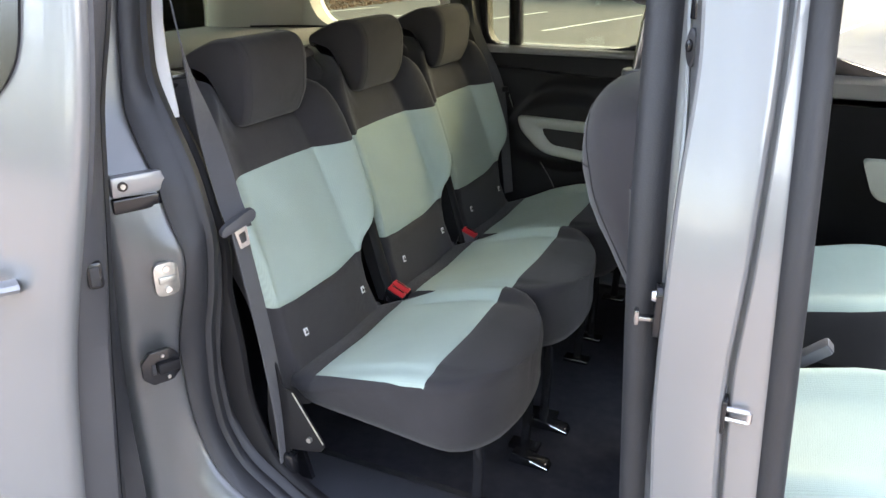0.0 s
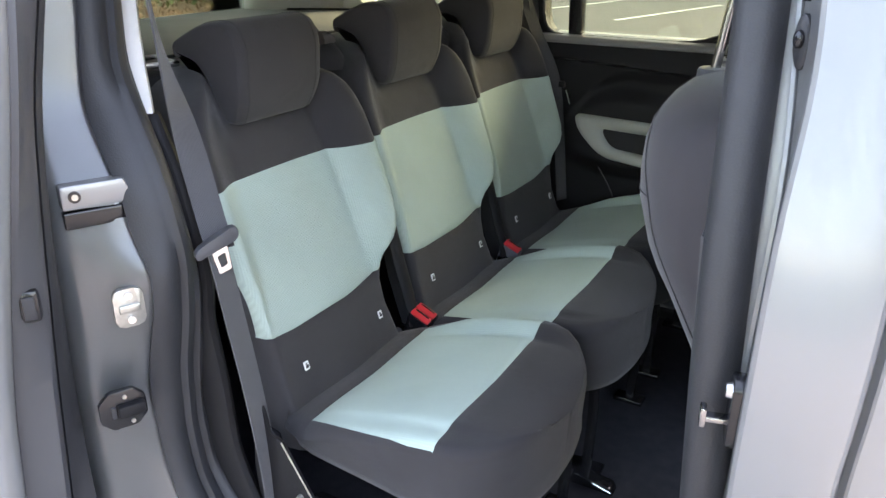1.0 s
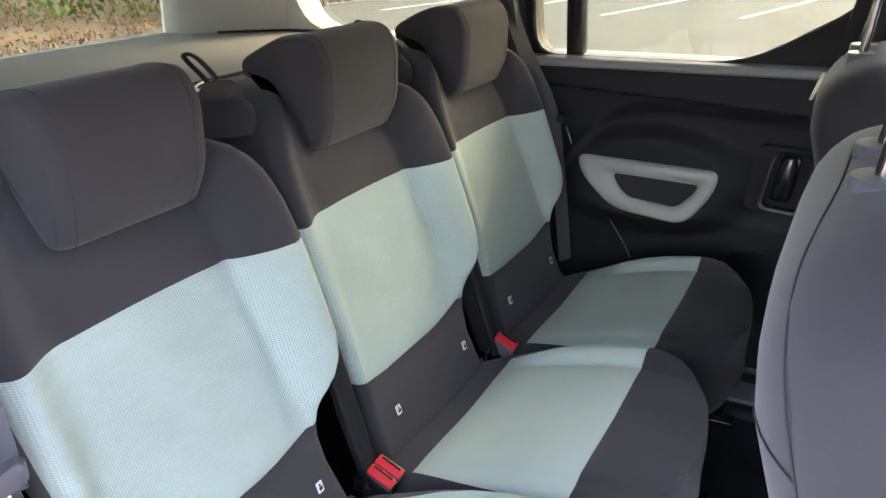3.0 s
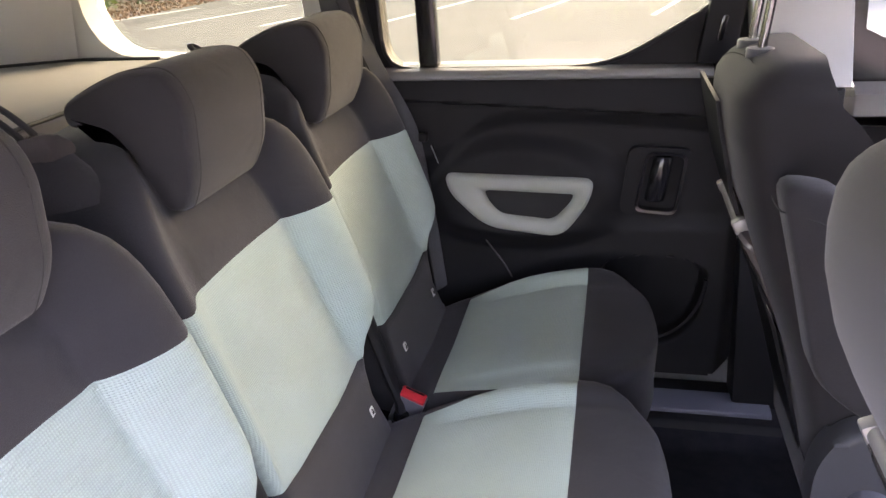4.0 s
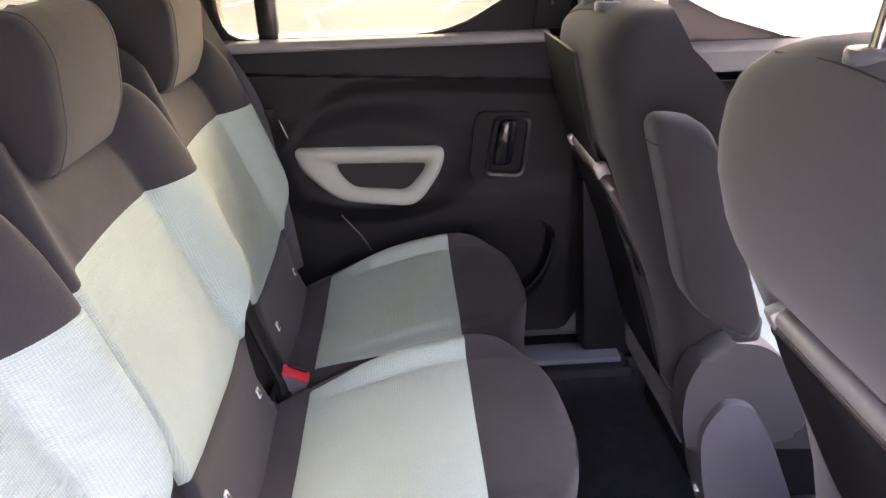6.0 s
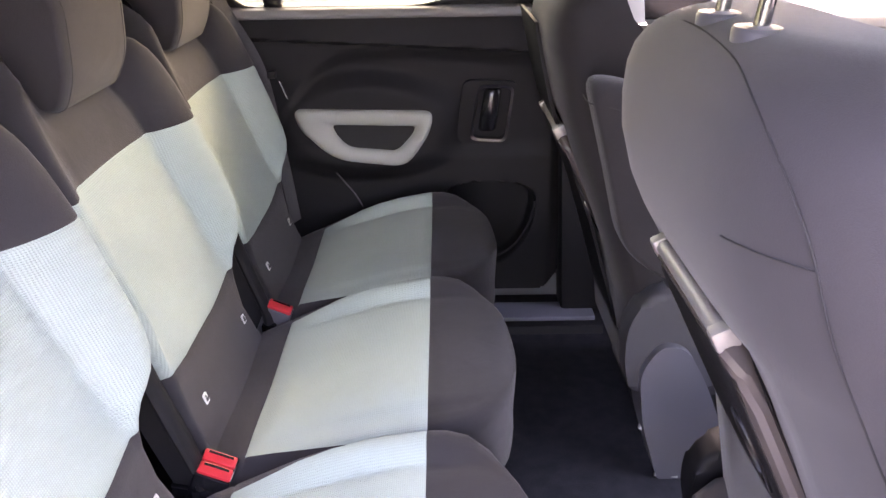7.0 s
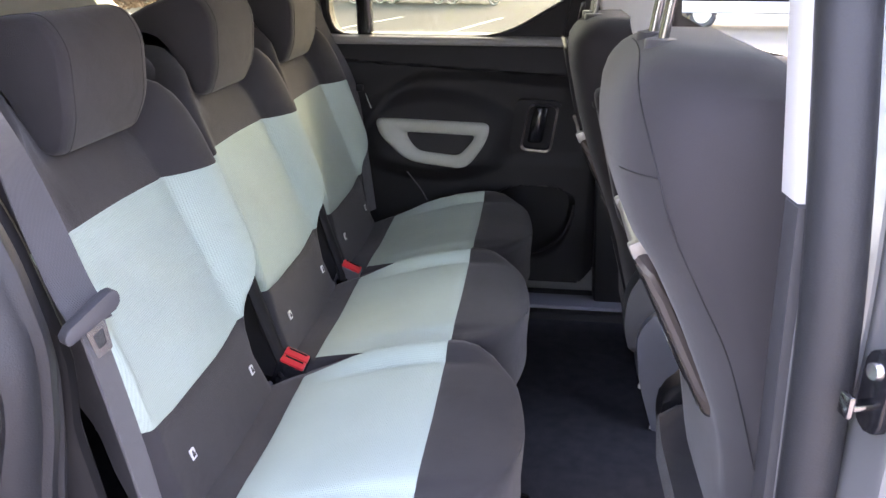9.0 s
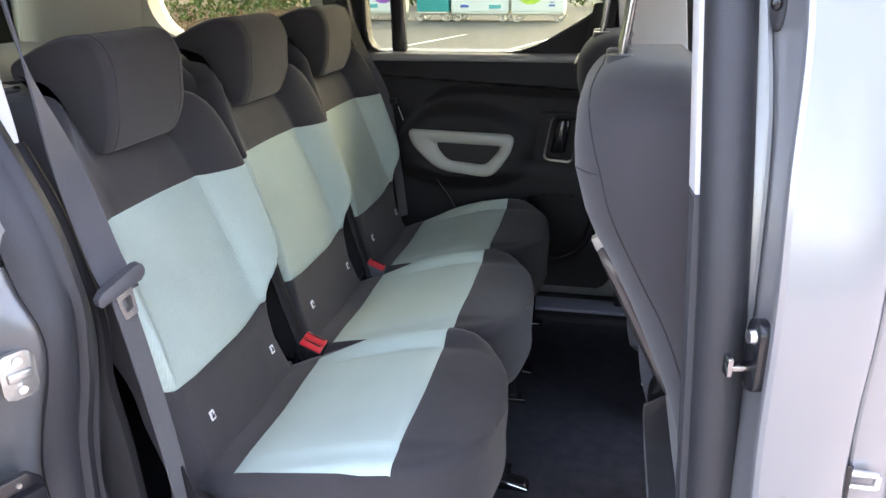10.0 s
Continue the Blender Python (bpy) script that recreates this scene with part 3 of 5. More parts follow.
    bmesh.ops.solidify(bm, geom=bm.faces[:], thickness=0.012)
    part("back_insert", bm, MINT, back, "pale mint ribbed fabric panel")
    # hinge cover on the inboard side
    bm = bmesh.new()
    y_in = yc - side * 0.262
    if shield:
        prof = rounded([(0.805, 0.625), (0.786, 0.70), (0.788, 0.79), (0.83, 0.86), (0.92, 0.86), (1.02, 0.76), (1.03, 0.66), (0.90, 0.625)], [0.02, 0.05, 0.05, 0.05, 0.06, 0.05, 0.03, 0.03], 5)
    else:
        prof = rounded([(0.82, 0.52), (0.79, 0.64), (0.80, 0.72), (0.86, 0.75), (1.22, 0.63), (1.26, 0.52)], [0.03, 0.05, 0.04, 0.06, 0.05, 0.03], 5)
    prism(bm, [(x + dx, z) for x, z in prof], "y", min(y_in + side * 0.03, y_in - side * 0.03), max(y_in + side * 0.03, y_in - side * 0.03), 0.018, 4)
    part("hinge_cover", bm, TRIM_GREY if shield else TRIM, seat, "plastic hinge cover")
    # base
    bm = bmesh.new()
    rbox(bm, 0.86, 1.28, yc - 0.20, yc + 0.20, FLOOR, 0.585, 0.02)
    part("seat_base", bm, TRIM, seat)
    if shield:
        # hard panel over the outboard part of the back
        bm = bmesh.new()
        pts = [(0.62, 0.81), (0.767, 0.768), (0.92, 0.721), (1.03, 0.679), (1.12, 0.645), (1.18, 0.625), (1.29, 0.599), (1.335, 0.590)]
        poly = [(x, z) for z, x in pts] + [(x + 0.007, z) for z, x in pts[::-1]]
        prism(bm, poly, "y", yc - side * 0.070, yc + side * 0.22, 0.003, 2)
        part("back_panel", bm, TRIM, back, "dark hard panel behind the backrest")
    return seat


# ---- the car's body ----
car = thing("car_body", (0.3, 0, 0.0), "silver family car with its side doors open", "car")

XS = [(0.30, 0.22), (0.45, 0.10), (0.50, 0.035), (0.53, -0.02), (0.562, -0.065), (0.636, -0.102), (0.72, -0.120), (0.86, -0.128), (0.937, -0.109), (1.025, -0.08), (1.087, -0.074), (1.141, -0.105), (1.223, -0.124), (1.29, -0.164), (1.346, -0.196), (1.52, -0.204), (1.74, -0.19)]
XM = [(0.30, -0.14), (0.86, -0.165), (1.03, -0.145), (1.20, -0.165), (1.35, -0.238), (1.52, -0.245), (1.74, -0.23)]
XR = [(0.30, 0.25), (0.45, 0.13), (0.50, 0.06), (0.53, 0.005), (0.562, -0.04), (0.646, -0.085), (0.753, -0.097), (0.884, -0.088), (0.986, -0.063), (1.10, -0.049), (1.197, -0.067), (1.256, -0.09), (1.323, -0.129), (1.40, -0.176), (1.515, -0.188), (1.74, -0.175)]
XT = [(0.30, 0.27), (0.45, 0.14), (0.50, 0.065), (0.536, 0.005), (0.572, -0.045), (0.66, -0.094), (0.796, -0.107), (0.93, -0.081), (1.052, -0.068), (1.14, -0.088), (1.225, -0.112), (1.285, -0.144), (1.316, -0.165), (1.414, -0.211), (1.514, -0.228), (1.74, -0.22)]
XD = [(0.30, 0.42), (0.45, 0.19), (0.47, 0.15), (0.525, 0.037), (0.55, 0.016), (0.618, -0.017), (0.688, -0.041), (0.832, -0.050), (0.95, -0.066), (1.05, -0.085), (1.2, -0.20), (1.74, -0.5)]
LEVELS = [0.42 + 0.02 * i for i in range(65)]
DOORWAY = Vector((0.022, -0.036, 0.022))
PILLAR = Vector((0.026, -0.014, 0.006))


def smooth_at(table, z, w=0.012):
    return sum(lerp(table, z + d) for d in (-2 * w, -w, 0, w, 2 * w)) / 5


def lean(z):
    """How far the flank tips inwards towards the roof."""
    return 0.07 * step(1.15, 1.78, z)


def post_lean(z):
    return 0.10 * step(1.15, 1.78, z)


def flank_loft(section, levels, closed=True):
    bm = bmesh.new()
    loft(bm, [[Vector((x, y + lean(z), z)) + DOORWAY for x, y in section(z)] for z in levels], closed=closed)
    return bm


# rear jamb of the open doorway
def jamb_section(z):
    xs, xm = smooth_at(XS, z), smooth_at(XM, z, 0.03)
    return ((-1.25, -0.955), (-0.60, -0.965), (xm - 0.06, -0.968), (xm - 0.015, -0.966), (xm, -0.956), (xm + 0.010, -0.938), (0.6 * xm + 0.4 * xs + 0.006, -0.915), (0.15 * xm + 0.85 * xs, -0.890), (xs, -0.873), (xs + 0.002, -0.855), (xs - 0.02, -0.80))


bm = flank_loft(jamb_section, LEVELS, closed=False)
bmesh.ops.solidify(bm, geom=bm.faces[:], thickness=0.004)
jamb = part("rear_door_jamb", bm, SILVER, car, "silver painted doorway pillar", flat=50)


# its rubber seal: a broad soft band with a ridge
def seal_section(z):
    a, b, c = smooth_at(XS, z), smooth_at(XR, z), smooth_at(XT, z)
    return ((a - 0.004, -0.874), (a + 0.008, -0.882), (a + 0.018, -0.876), (0.6 * a + 0.4 * b + 0.016, -0.860), (0.25 * a + 0.75 * b + 0.008, -0.842), (b - 0.003, -0.835), (b + 0.007, -0.828), (b + 0.006, -0.814), (b - 0.004, -0.806), (0.5 * b + 0.5 * c + 0.006, -0.797), (c + 0.006, -0.788), (c - 0.02, -0.784), (a - 0.05, -0.80))


part("door_seal", flank_loft(seal_section, LEVELS), RUBBER, car, "dark rubber doorway seal", flat=50)


# inner trim of the pillar: pale above, charcoal below
def pale_section(z):
    c, r = smooth_at(XT, z), lerp([(1.327, -0.147), (1.433, -0.174), (1.513, -0.186), (1.74, -0.18)], z)
    return ((c - 0.012, -0.800), (r - 0.006, -0.788), (r, -0.782), (r - 0.008, -0.772), (c - 0.03, -0.760), (c - 0.05, -0.77), (c - 0.05, -0.80))


part("pillar_trim_upper", flank_loft(pale_section, (1.322, 1.34, 1.37, 1.4, 1.45, 1.5, 1.56, 1.62, 1.68, 1.72)), TRIM_PALE, car, "pale grey pillar trim")


def dark_section(z):
    c = max(smooth_at(XT, z), smooth_at(XD, z) - 0.012)
    return ((smooth_at(XT, z) - 0.01, -0.787), (c, -0.787), (c + 0.012, -0.780), (c + 0.016, -0.770), (c + 0.008, -0.758), (c - 0.03, -0.750), (-0.26, -0.750), (-0.26, -0.787))


part("pillar_trim_lower", flank_loft(dark_section, [0.45 + 0.03 * i for i in range(30)]), TRIM, car, "charcoal pillar trim")

# fittings of the jamb
fit_z = lambda p, rot: Matrix.Translation(Vector(p) + DOORWAY) @ Matrix.Rotation(radians(rot), 4, "Z")
m = fit_z((-0.140, -0.908, 1.202), -25)
bm = bmesh.new()
prism(bm, rounded([(-0.05, 0.003), (0.045, 0.003), (0.05, 0.022), (0.046, 0.042), (-0.05, 0.042)], 0.005, 3), "x", -0.012, 0.014, 0.003)
bmesh.ops.transform(bm, matrix=m, verts=bm.verts)
plate = part("lock_plate", bm, SILVER, car, "silver lock cover with a key slot")
bm = bmesh.new()
prism(bm, rounded([(-0.05, -0.03), (0.055, -0.03), (0.057, -0.002), (-0.05, -0.002)], 0.004, 3), "x", -0.012, 0.009, 0.003)
bmesh.ops.transform(bm, matrix=m, verts=bm.verts)
part("grip_recess", bm, GLOSS_BLACK, plate)
bm = bmesh.new()
bmesh.ops.create_cone(bm, cap_ends=True, segments=20, radius1=0.0095, radius2=0.009, depth=0.005, matrix=m @ Matrix.Translation((0.0155, -0.03, 0.024)) @ Matrix.Rotation(radians(90), 4, "Y"))
part("key_ring", bm, GLOSS_BLACK, plate)
bm = bmesh.new()
bmesh.ops.create_cone(bm, cap_ends=True, segments=16, radius1=0.005, radius2=0.005, depth=0.007, matrix=m @ Matrix.Translation((0.0155, -0.03, 0.024)) @ Matrix.Rotation(radians(90), 4, "Y"))
part("key_slot", bm, ZINC, plate)

m = fit_z((-0.098, -0.91, 1.035), -25)
oct_ = lambda w, h, c: [(-w + c, -h), (w - c, -h), (w, -h + c), (w, h - c), (w - c, h), (-w + c, h), (-w, h - c), (-w, -h + c)]
bm = bmesh.new()
prism(bm, rounded(oct_(0.024, 0.034, 0.008), 0.006, 3), "x", -0.006, 0.004, 0.002)
bmesh.ops.transform(bm, matrix=m, verts=bm.verts)
striker = part("striker_plate", bm, ZINC, car, "worn steel door striker plate with two screws")
bm = bmesh.new()
rbox(bm, 0.003, 0.011, -0.017, 0.017, -0.007, 0.008, 0.003, 2, m)
part("striker_lug", bm, ZINC, striker)
for z in (-0.021, 0.022):
    bm = bmesh.new()
    bmesh.ops.create_cone(bm, cap_ends=True, segments=14, radius1=0.0075, radius2=0.0065, depth=0.004, matrix=m @ Matrix.Translation((0.006, 0, z)) @ Matrix.Rotation(radians(90), 4, "Y"))
    part("screw", bm, CHROME, striker)

m = fit_z((-0.112, -0.945, 0.855), -25)
bm = bmesh.new()
prism(bm, rounded(oct_(0.038, 0.036, 0.018), 0.004, 2), "x", -0.006, 0.006, 0.002)
bmesh.ops.transform(bm, matrix=m, verts=bm.verts)
lower = part("catch_plate", bm, GLOSS_BLACK, car, "black octagonal catch plate")
bm = bmesh.new()
rbox(bm, 0.004, 0.020, -0.010, 0.034, -0.010, 0.012, 0.004, 2, m)
part("catch_finger", bm, TRIM, lower)
bm = bmesh.new()
rbox(bm, 0.004, 0.010, -0.020, -0.012, -0.012, 0.010, 0.001, 1, m)
part("catch_slot", bm, RUBBER, lower)
for z, y in ((0.024, 0.004), (-0.026, 0.012)):
    bm = bmesh.new()
    bmesh.ops.create_cone(bm, cap_ends=True, segments=12, radius1=0.004, radius2=0.0035, depth=0.004, matrix=m @ Matrix.Translation((0.007, y, z)) @ Matrix.Rotation(radians(90), 4, "Y"))
    part("screw", bm, ZINC, lower)

# pillar between the doors
def pillar_x(z):
    return -0.055 * (z - 1.2)


PZ = [0.42 + 0.03 * i for i in range(45)]


def pillar_loft(section):
    bm = bmesh.new()
    loft(bm, [[Vector((x + pillar_x(z), y + post_lean(z), z)) + PILLAR for x, y in (section(z) if callable(section) else section)] for z in PZ])
    return bm


CHANNEL_IN = ((0.4, 0.800), (0.9, 0.803), (1.0, 0.812), (1.1, 0.820), (1.2, 0.828), (1.3, 0.833), (1.38, 0.839), (1.45, 0.838), (1.55, 0.830), (1.75, 0.828))
CHANNEL_OUT = ((0.4, 0.845), (0.87, 0.837), (1.0, 0.835), (1.1, 0.837), (1.2, 0.844), (1.3, 0.848), (1.4, 0.853), (1.48, 0.864), (1.53, 0.864), (1.6, 0.858), (1.75, 0.852))
FACE_END = ((0.4, 0.925), (0.87, 0.922), (1.09, 0.921), (1.15, 0.928), (1.22, 0.936), (1.3, 0.941), (1.4, 0.946), (1.5, 0.951), (1.75, 0.952))


def pillar_section(z):
    a, b, c = (smooth_at(t, z, 0.03) for t in (CHANNEL_IN, CHANNEL_OUT, FACE_END))
    shape = [(0.770, -0.82), (0.782, -0.864), (0.788, -0.866), (a - 0.006, -0.871), (a - 0.002, -0.873), (a + 0.002, -0.8725), (a + 0.004, -0.869)]
    shape += [(b - 0.006, -0.925), (b - 0.007, -0.934), (b - 0.005, -0.940), (b, -0.944), (b + 0.006, -0.945), ((b + c) / 2, -0.948), (c - 0.006, -0.945), (c - 0.001, -0.942), (c + 0.002, -0.937)]
    return shape + [(c + 0.004, -0.926), (c + 0.004, -0.908), (c + 0.006, -0.905), (c + 0.012, -0.914), (c + 0.015, -0.915), (0.970, -0.908), (0.982, -0.900), (0.985, -0.82)]


middle = part("centre_pillar", pillar_loft(pillar_section), SILVER, car, "silver painted centre pillar", flat=28)
seal = [(math.cos(a), math.sin(a)) for a in (2 * math.pi * q / 14 for q in range(14))]
part("door_seal", pillar_loft([(0.797 + 0.028 * c, -0.862 + 0.034 * s) for c, s in seal]), RUBBER, car, "dark rubber doorway seal", flat=60)
part("door_seal", pillar_loft([(0.994 + 0.025 * c, -0.868 + 0.040 * s) for c, s in seal]), RUBBER, car, "dark rubber doorway seal", flat=60)
bm = bmesh.new()
loft(bm, [[Vector((x + pillar_x(z), y + post_lean(z), z)) + PILLAR for x, y in ((0.766, -0.842), (0.763, -0.80), (0.78, -0.77), (0.98, -0.77), (1.0, -0.80), (1.0, -0.835))] for z in (1.317, 1.4, 1.5, 1.6, 1.72)])
part("pillar_trim_upper", bm, TRIM_PALE, car, "pale grey pillar trim")
bm = bmesh.new()
loft(bm, [[Vector((x + pillar_x(z), y, z)) + PILLAR for x, y in ((0.764, -0.835), (0.762, -0.80), (0.78, -0.768), (0.98, -0.768), (1.0, -0.80), (1.0, -0.83))] for z in (0.42, 0.6, 0.8, 1.0, 1.2, 1.316)])
part("pillar_trim_lower", bm, TRIM_GREY, car, "charcoal pillar trim")
# catch on the pillar's rear face
m = Matrix.Translation((0.855, -0.929, 1.172)) @ Matrix.Rotation(radians(14), 4, "Z") @ Matrix.Scale(1.15, 4)
bm = bmesh.new()
prism(bm, rounded([(-0.015, -0.036), (0.015, -0.036), (0.015, 0.036), (-0.015, 0.036)], 0.014, 5), "x", -0.005, 0.008, 0.002)
bmesh.ops.transform(bm, matrix=m, verts=bm.verts)
catch = part("pillar_catch", bm, GLOSS_BLACK, car, "dark oval door catch with a steel hook")
bm = bmesh.new()
bmesh.ops.create_cone(bm, cap_ends=True, segments=16, radius1=0.009, radius2=0.007, depth=0.008, matrix=m @ Matrix.Translation((-0.006, 0, 0.02)) @ Matrix.Rotation(radians(-90), 4, "Y"))
part("bolt", bm, CHROME, catch)
bm = bmesh.new()
rbox(bm, -0.026, -0.004, -0.006, 0.006, -0.014, -0.008, 0.002, 2, m)
rbox(bm, -0.029, -0.023, -0.008, 0.006, -0.019, 0.001, 0.002, 2, m)
part("hook", bm, POST, catch, "dark steel hook")
# oval plug and slot in the pillar's channel
grommet_at = Vector((0.850, -0.836, 1.528))
across = Vector((0.75, -0.66, 0)).normalized()
outward = Vector((-0.66, -0.75, 0)).normalized()
bm = bmesh.new()
loft(bm, [[grommet_at + outward * k + across * 0.010 * s * math.cos(a) + Vector((-0.04, 0, 1)) * 0.026 * s * math.sin(a) for a in (2 * math.pi * q / 16 for q in range(16))] for k, s in ((-0.004, 1.0), (0.004, 1.0), (0.006, 0.85))])
plug = part("plug", bm, RUBBER, middle, "black rubber plug")
bm = bmesh.new()
loft(bm, [[grommet_at + outward * k + Vector((0, 0, 0.003)) + across * 0.006 * s * math.cos(a) + Vector((0, 0, 1)) * 0.009 * s * math.sin(a) for a in (2 * math.pi * q / 12 for q in range(12))] for k, s in ((0.004, 1.0), (0.010, 0.9), (0.012, 0.5))])
part("plug_button", bm, GLOSS_BLACK, plug)
bm = bmesh.new()
rbox(bm, -0.007, 0.007, -0.003, 0.004, -0.016, 0.016, 0.003, 2, Matrix.Translation(grommet_at + Vector((-0.004, 0.008, 0.052))) @ Matrix.Rotation(radians(-41), 4, "Z"))
part("slot", bm, GLOSS_BLACK, middle)
# front door's striker
m = Matrix.Translation((0.962, -0.936, 1.036))
bm = bmesh.new()
rbox(bm, -0.004, 0.004, -0.014, 0.014, -0.030, 0.024, 0.003, 2, m)
pin = part("pin_plate", bm, GLOSS_BLACK, car)
bm = bmesh.new()
for z in (-0.010, 0.006):
    tube(bm, [m @ Vector((0.0, 0, z)), m @ Vector((0.034, 0, z))], 0.0042, 8)
tube(bm, [m @ Vector((0.034, 0, -0.010)), m @ Vector((0.034, 0, 0.006))], 0.0042, 8)
part("pin_loop", bm, CHROME, pin)

# sill, floor and roof
bm = bmesh.new()
prism(bm, rounded([(-0.97, 0.20), (-0.985, 0.40), (-0.93, 0.47), (-0.87, 0.475), (-0.845, 0.455), (-0.60, 0.44), (-0.60, 0.38), (-0.90, 0.20)], 0.015, 3), "x", -0.12, 2.0)
part("door_sill", bm, SILVER, car, "silver painted door sill", flat=50)
bm = bmesh.new()
prism(bm, rounded([(-0.862, 0.462), (-0.858, 0.482), (-0.80, 0.476), (-0.62, 0.455), (-0.57, 0.43), (-0.57, 0.421)], 0.008, 3), "x", -0.02, 0.78)
part("scuff_plate", bm, SCUFF_DARK, car, "dark glossy plastic scuff plate")
bm = bmesh.new()
tube(bm, curve([(0.74, -0.848, 0.52), (0.70, -0.85, 0.492), (0.4, -0.85, 0.488), (0.10, -0.85, 0.488), (0.04, -0.85, 0.51)], 5), 0.016, 10)
part("door_seal", bm, RUBBER, car, "dark rubber doorway seal")
bm = bmesh.new()
rbox(bm, -1.3, 2.0, -0.84, 0.84, FLOOR - 0.05, FLOOR, 0.0)
part("floor_carpet", bm, CARPET, car, "black carpeted floor")
bm = bmesh.new()
us = [-1.35 + 0.1 * i for i in range(27)]
vs = [-0.84, -0.80, -0.72, -0.5, -0.2, 0, 0.2, 0.5, 0.72, 0.80, 0.84]
sheet(bm, lambda x, y: Vector((x, y, 1.80 - 0.12 * (abs(y) / 0.84) ** 4 - 0.10 * step(0.7, 1.25, x) - 0.03 * step(-0.9, -1.35, x))), us, vs)
bmesh.ops.solidify(bm, geom=bm.faces[:], thickness=0.02)
part("roof_lining", bm, HEADLINER, car, "pale grey cloth roof lining")
bm = bmesh.new()
sheet(bm, lambda x, y: Vector((x, y * 1.02, 1.835 - 0.12 * (abs(y) / 0.84) ** 4 - 0.10 * step(0.7, 1.25, x) - 0.03 * step(-0.9, -1.35, x))), us, vs)
bmesh.ops.solidify(bm, geom=bm.faces[:], thickness=0.02)
part("roof", bm, SILVER, car, "silver painted roof")


# ---- far side of the cabin ----
Y = 0.845


def panel_depth(x, z):
    """How far the door's lining stands out towards the cabin."""
    seam = 1.228 - 0.056 * x
    d = 0.013 * step(seam - 0.004, seam + 0.004, z) - 0.006 * math.exp(-((z - seam) / 0.003) ** 2)
    brow = 1.195 - 0.14 * max(0, (0.20 - x) / 0.20) ** 2 - 0.02 * max(0, (x - 0.35) / 0.3)
    d += 0.014 * step(brow - 0.026, brow + 0.020, z) * step(1.30, 1.2, z)
    u, v = (x - 0.20) / 0.27, (z - 1.0) / 0.14
    r = math.sqrt(u * u + v * v)
    d += 0.030 * step(1.15, 0.7, r)
    d += 0.014 * step(0.96, 0.90, z) * step(0.55, 0.7, z)
    up = z > 0.785
    r = (abs(x - 0.535) / 0.128) ** 2.4 + (abs(z - 0.775) / (0.060 if up else 0.185)) ** (2.6 if up else 1.7)
    inside = step(1.14, 0.80, r)
    d -= 0.052 * inside
    d -= 0.02 * step(0.705, 0.745, x)
    return d


door = thing("sliding_door", (0.3, 0.88, 0.46), "charcoal sliding door lining with a sage grey pull, closed", "car door")
bm = bmesh.new()
nx, nz = 150, 136
x0, x1, z0, z1 = -0.15, 0.748, 0.495, 1.292
verts = {}


def in_door(x, z):
    cx, cz, r = x1 - 0.09, z0 + 0.09, 0.09
    return not (x > cx and z < cz and (x - cx) ** 2 + (z - cz) ** 2 > (r * 1.04) ** 2)


for i in range(nx + 1):
    for j in range(nz + 1):
        x, z = x0 + (x1 - x0) * i / nx, z0 + (z1 - z0) * j / nz
        verts[i, j] = bm.verts.new((x, Y - panel_depth(x, z), z))
for i in range(nx):
    for j in range(nz):
        x, z = x0 + (x1 - x0) * (i + 0.5) / nx, z0 + (z1 - z0) * (j + 0.5) / nz
        if in_door(x, z):
            bm.faces.new((verts[i, j], verts[i + 1, j], verts[i + 1, j + 1], verts[i, j + 1]))
bmesh.ops.delete(bm, geom=[v for v in bm.verts if not v.link_faces], context="VERTS")
edge = [e for e in bm.edges if e.is_boundary]
made = bmesh.ops.extrude_edge_only(bm, edges=edge)
for v in made["geom"]:
    if isinstance(v, bmesh.types.BMVert):
        v.co.y = 0.90
lining = part("door_lining", bm, TRIM, door, flat=45)
# ledge below the glass
bm = bmesh.new()
prism(bm, rounded([(0.812, 1.284), (0.806, 1.294), (0.816, 1.307), (0.90, 1.318), (0.90, 1.284)], 0.006, 3), "x", -0.15, 0.64)
part("window_ledge", bm, LIT_LEDGE, door, "grey plastic window ledge, paled for sky light")
# pull
outer = rounded([(0.012, 1.056), (0.388, 1.046), (0.375, 0.985), (0.312, 0.893), (0.115, 0.915), (0.028, 1.0)], [0.03, 0.03, 0.04, 0.04, 0.05, 0.04], 5)
inner = rounded([(0.115, 1.012), (0.338, 1.005), (0.33, 0.985), (0.288, 0.938), (0.155, 0.950), (0.125, 0.985)], [0.012, 0.012, 0.02, 0.02, 0.025, 0.02], 5)


def between(k, y):
    return [Vector((a[0] + (b[0] - a[0]) * k, y, a[1] + (b[1] - a[1]) * k)) for a, b in zip(outer, inner)]


bm = bmesh.new()
ring_frame(bm, [between(0.0, 0.835), between(0.0, 0.808), between(0.08, 0.797), between(0.25, 0.792), between(0.75, 0.797), between(0.93, 0.803), between(1.0, 0.812), between(1.0, 0.835)])
pull = part("door_pull", bm, PULL, door, "sage grey moulded door pull", flat=50)
bm = bmesh.new()
prism(bm, [(0.225 + (a - 0.225) * 1.01, 0.975 + (b - 0.975) * 1.01) for a, b in inner], "y", 0.812, 0.834, 0.0)
part("pull_recess", bm, PAD, pull, "dark grey inset pad")
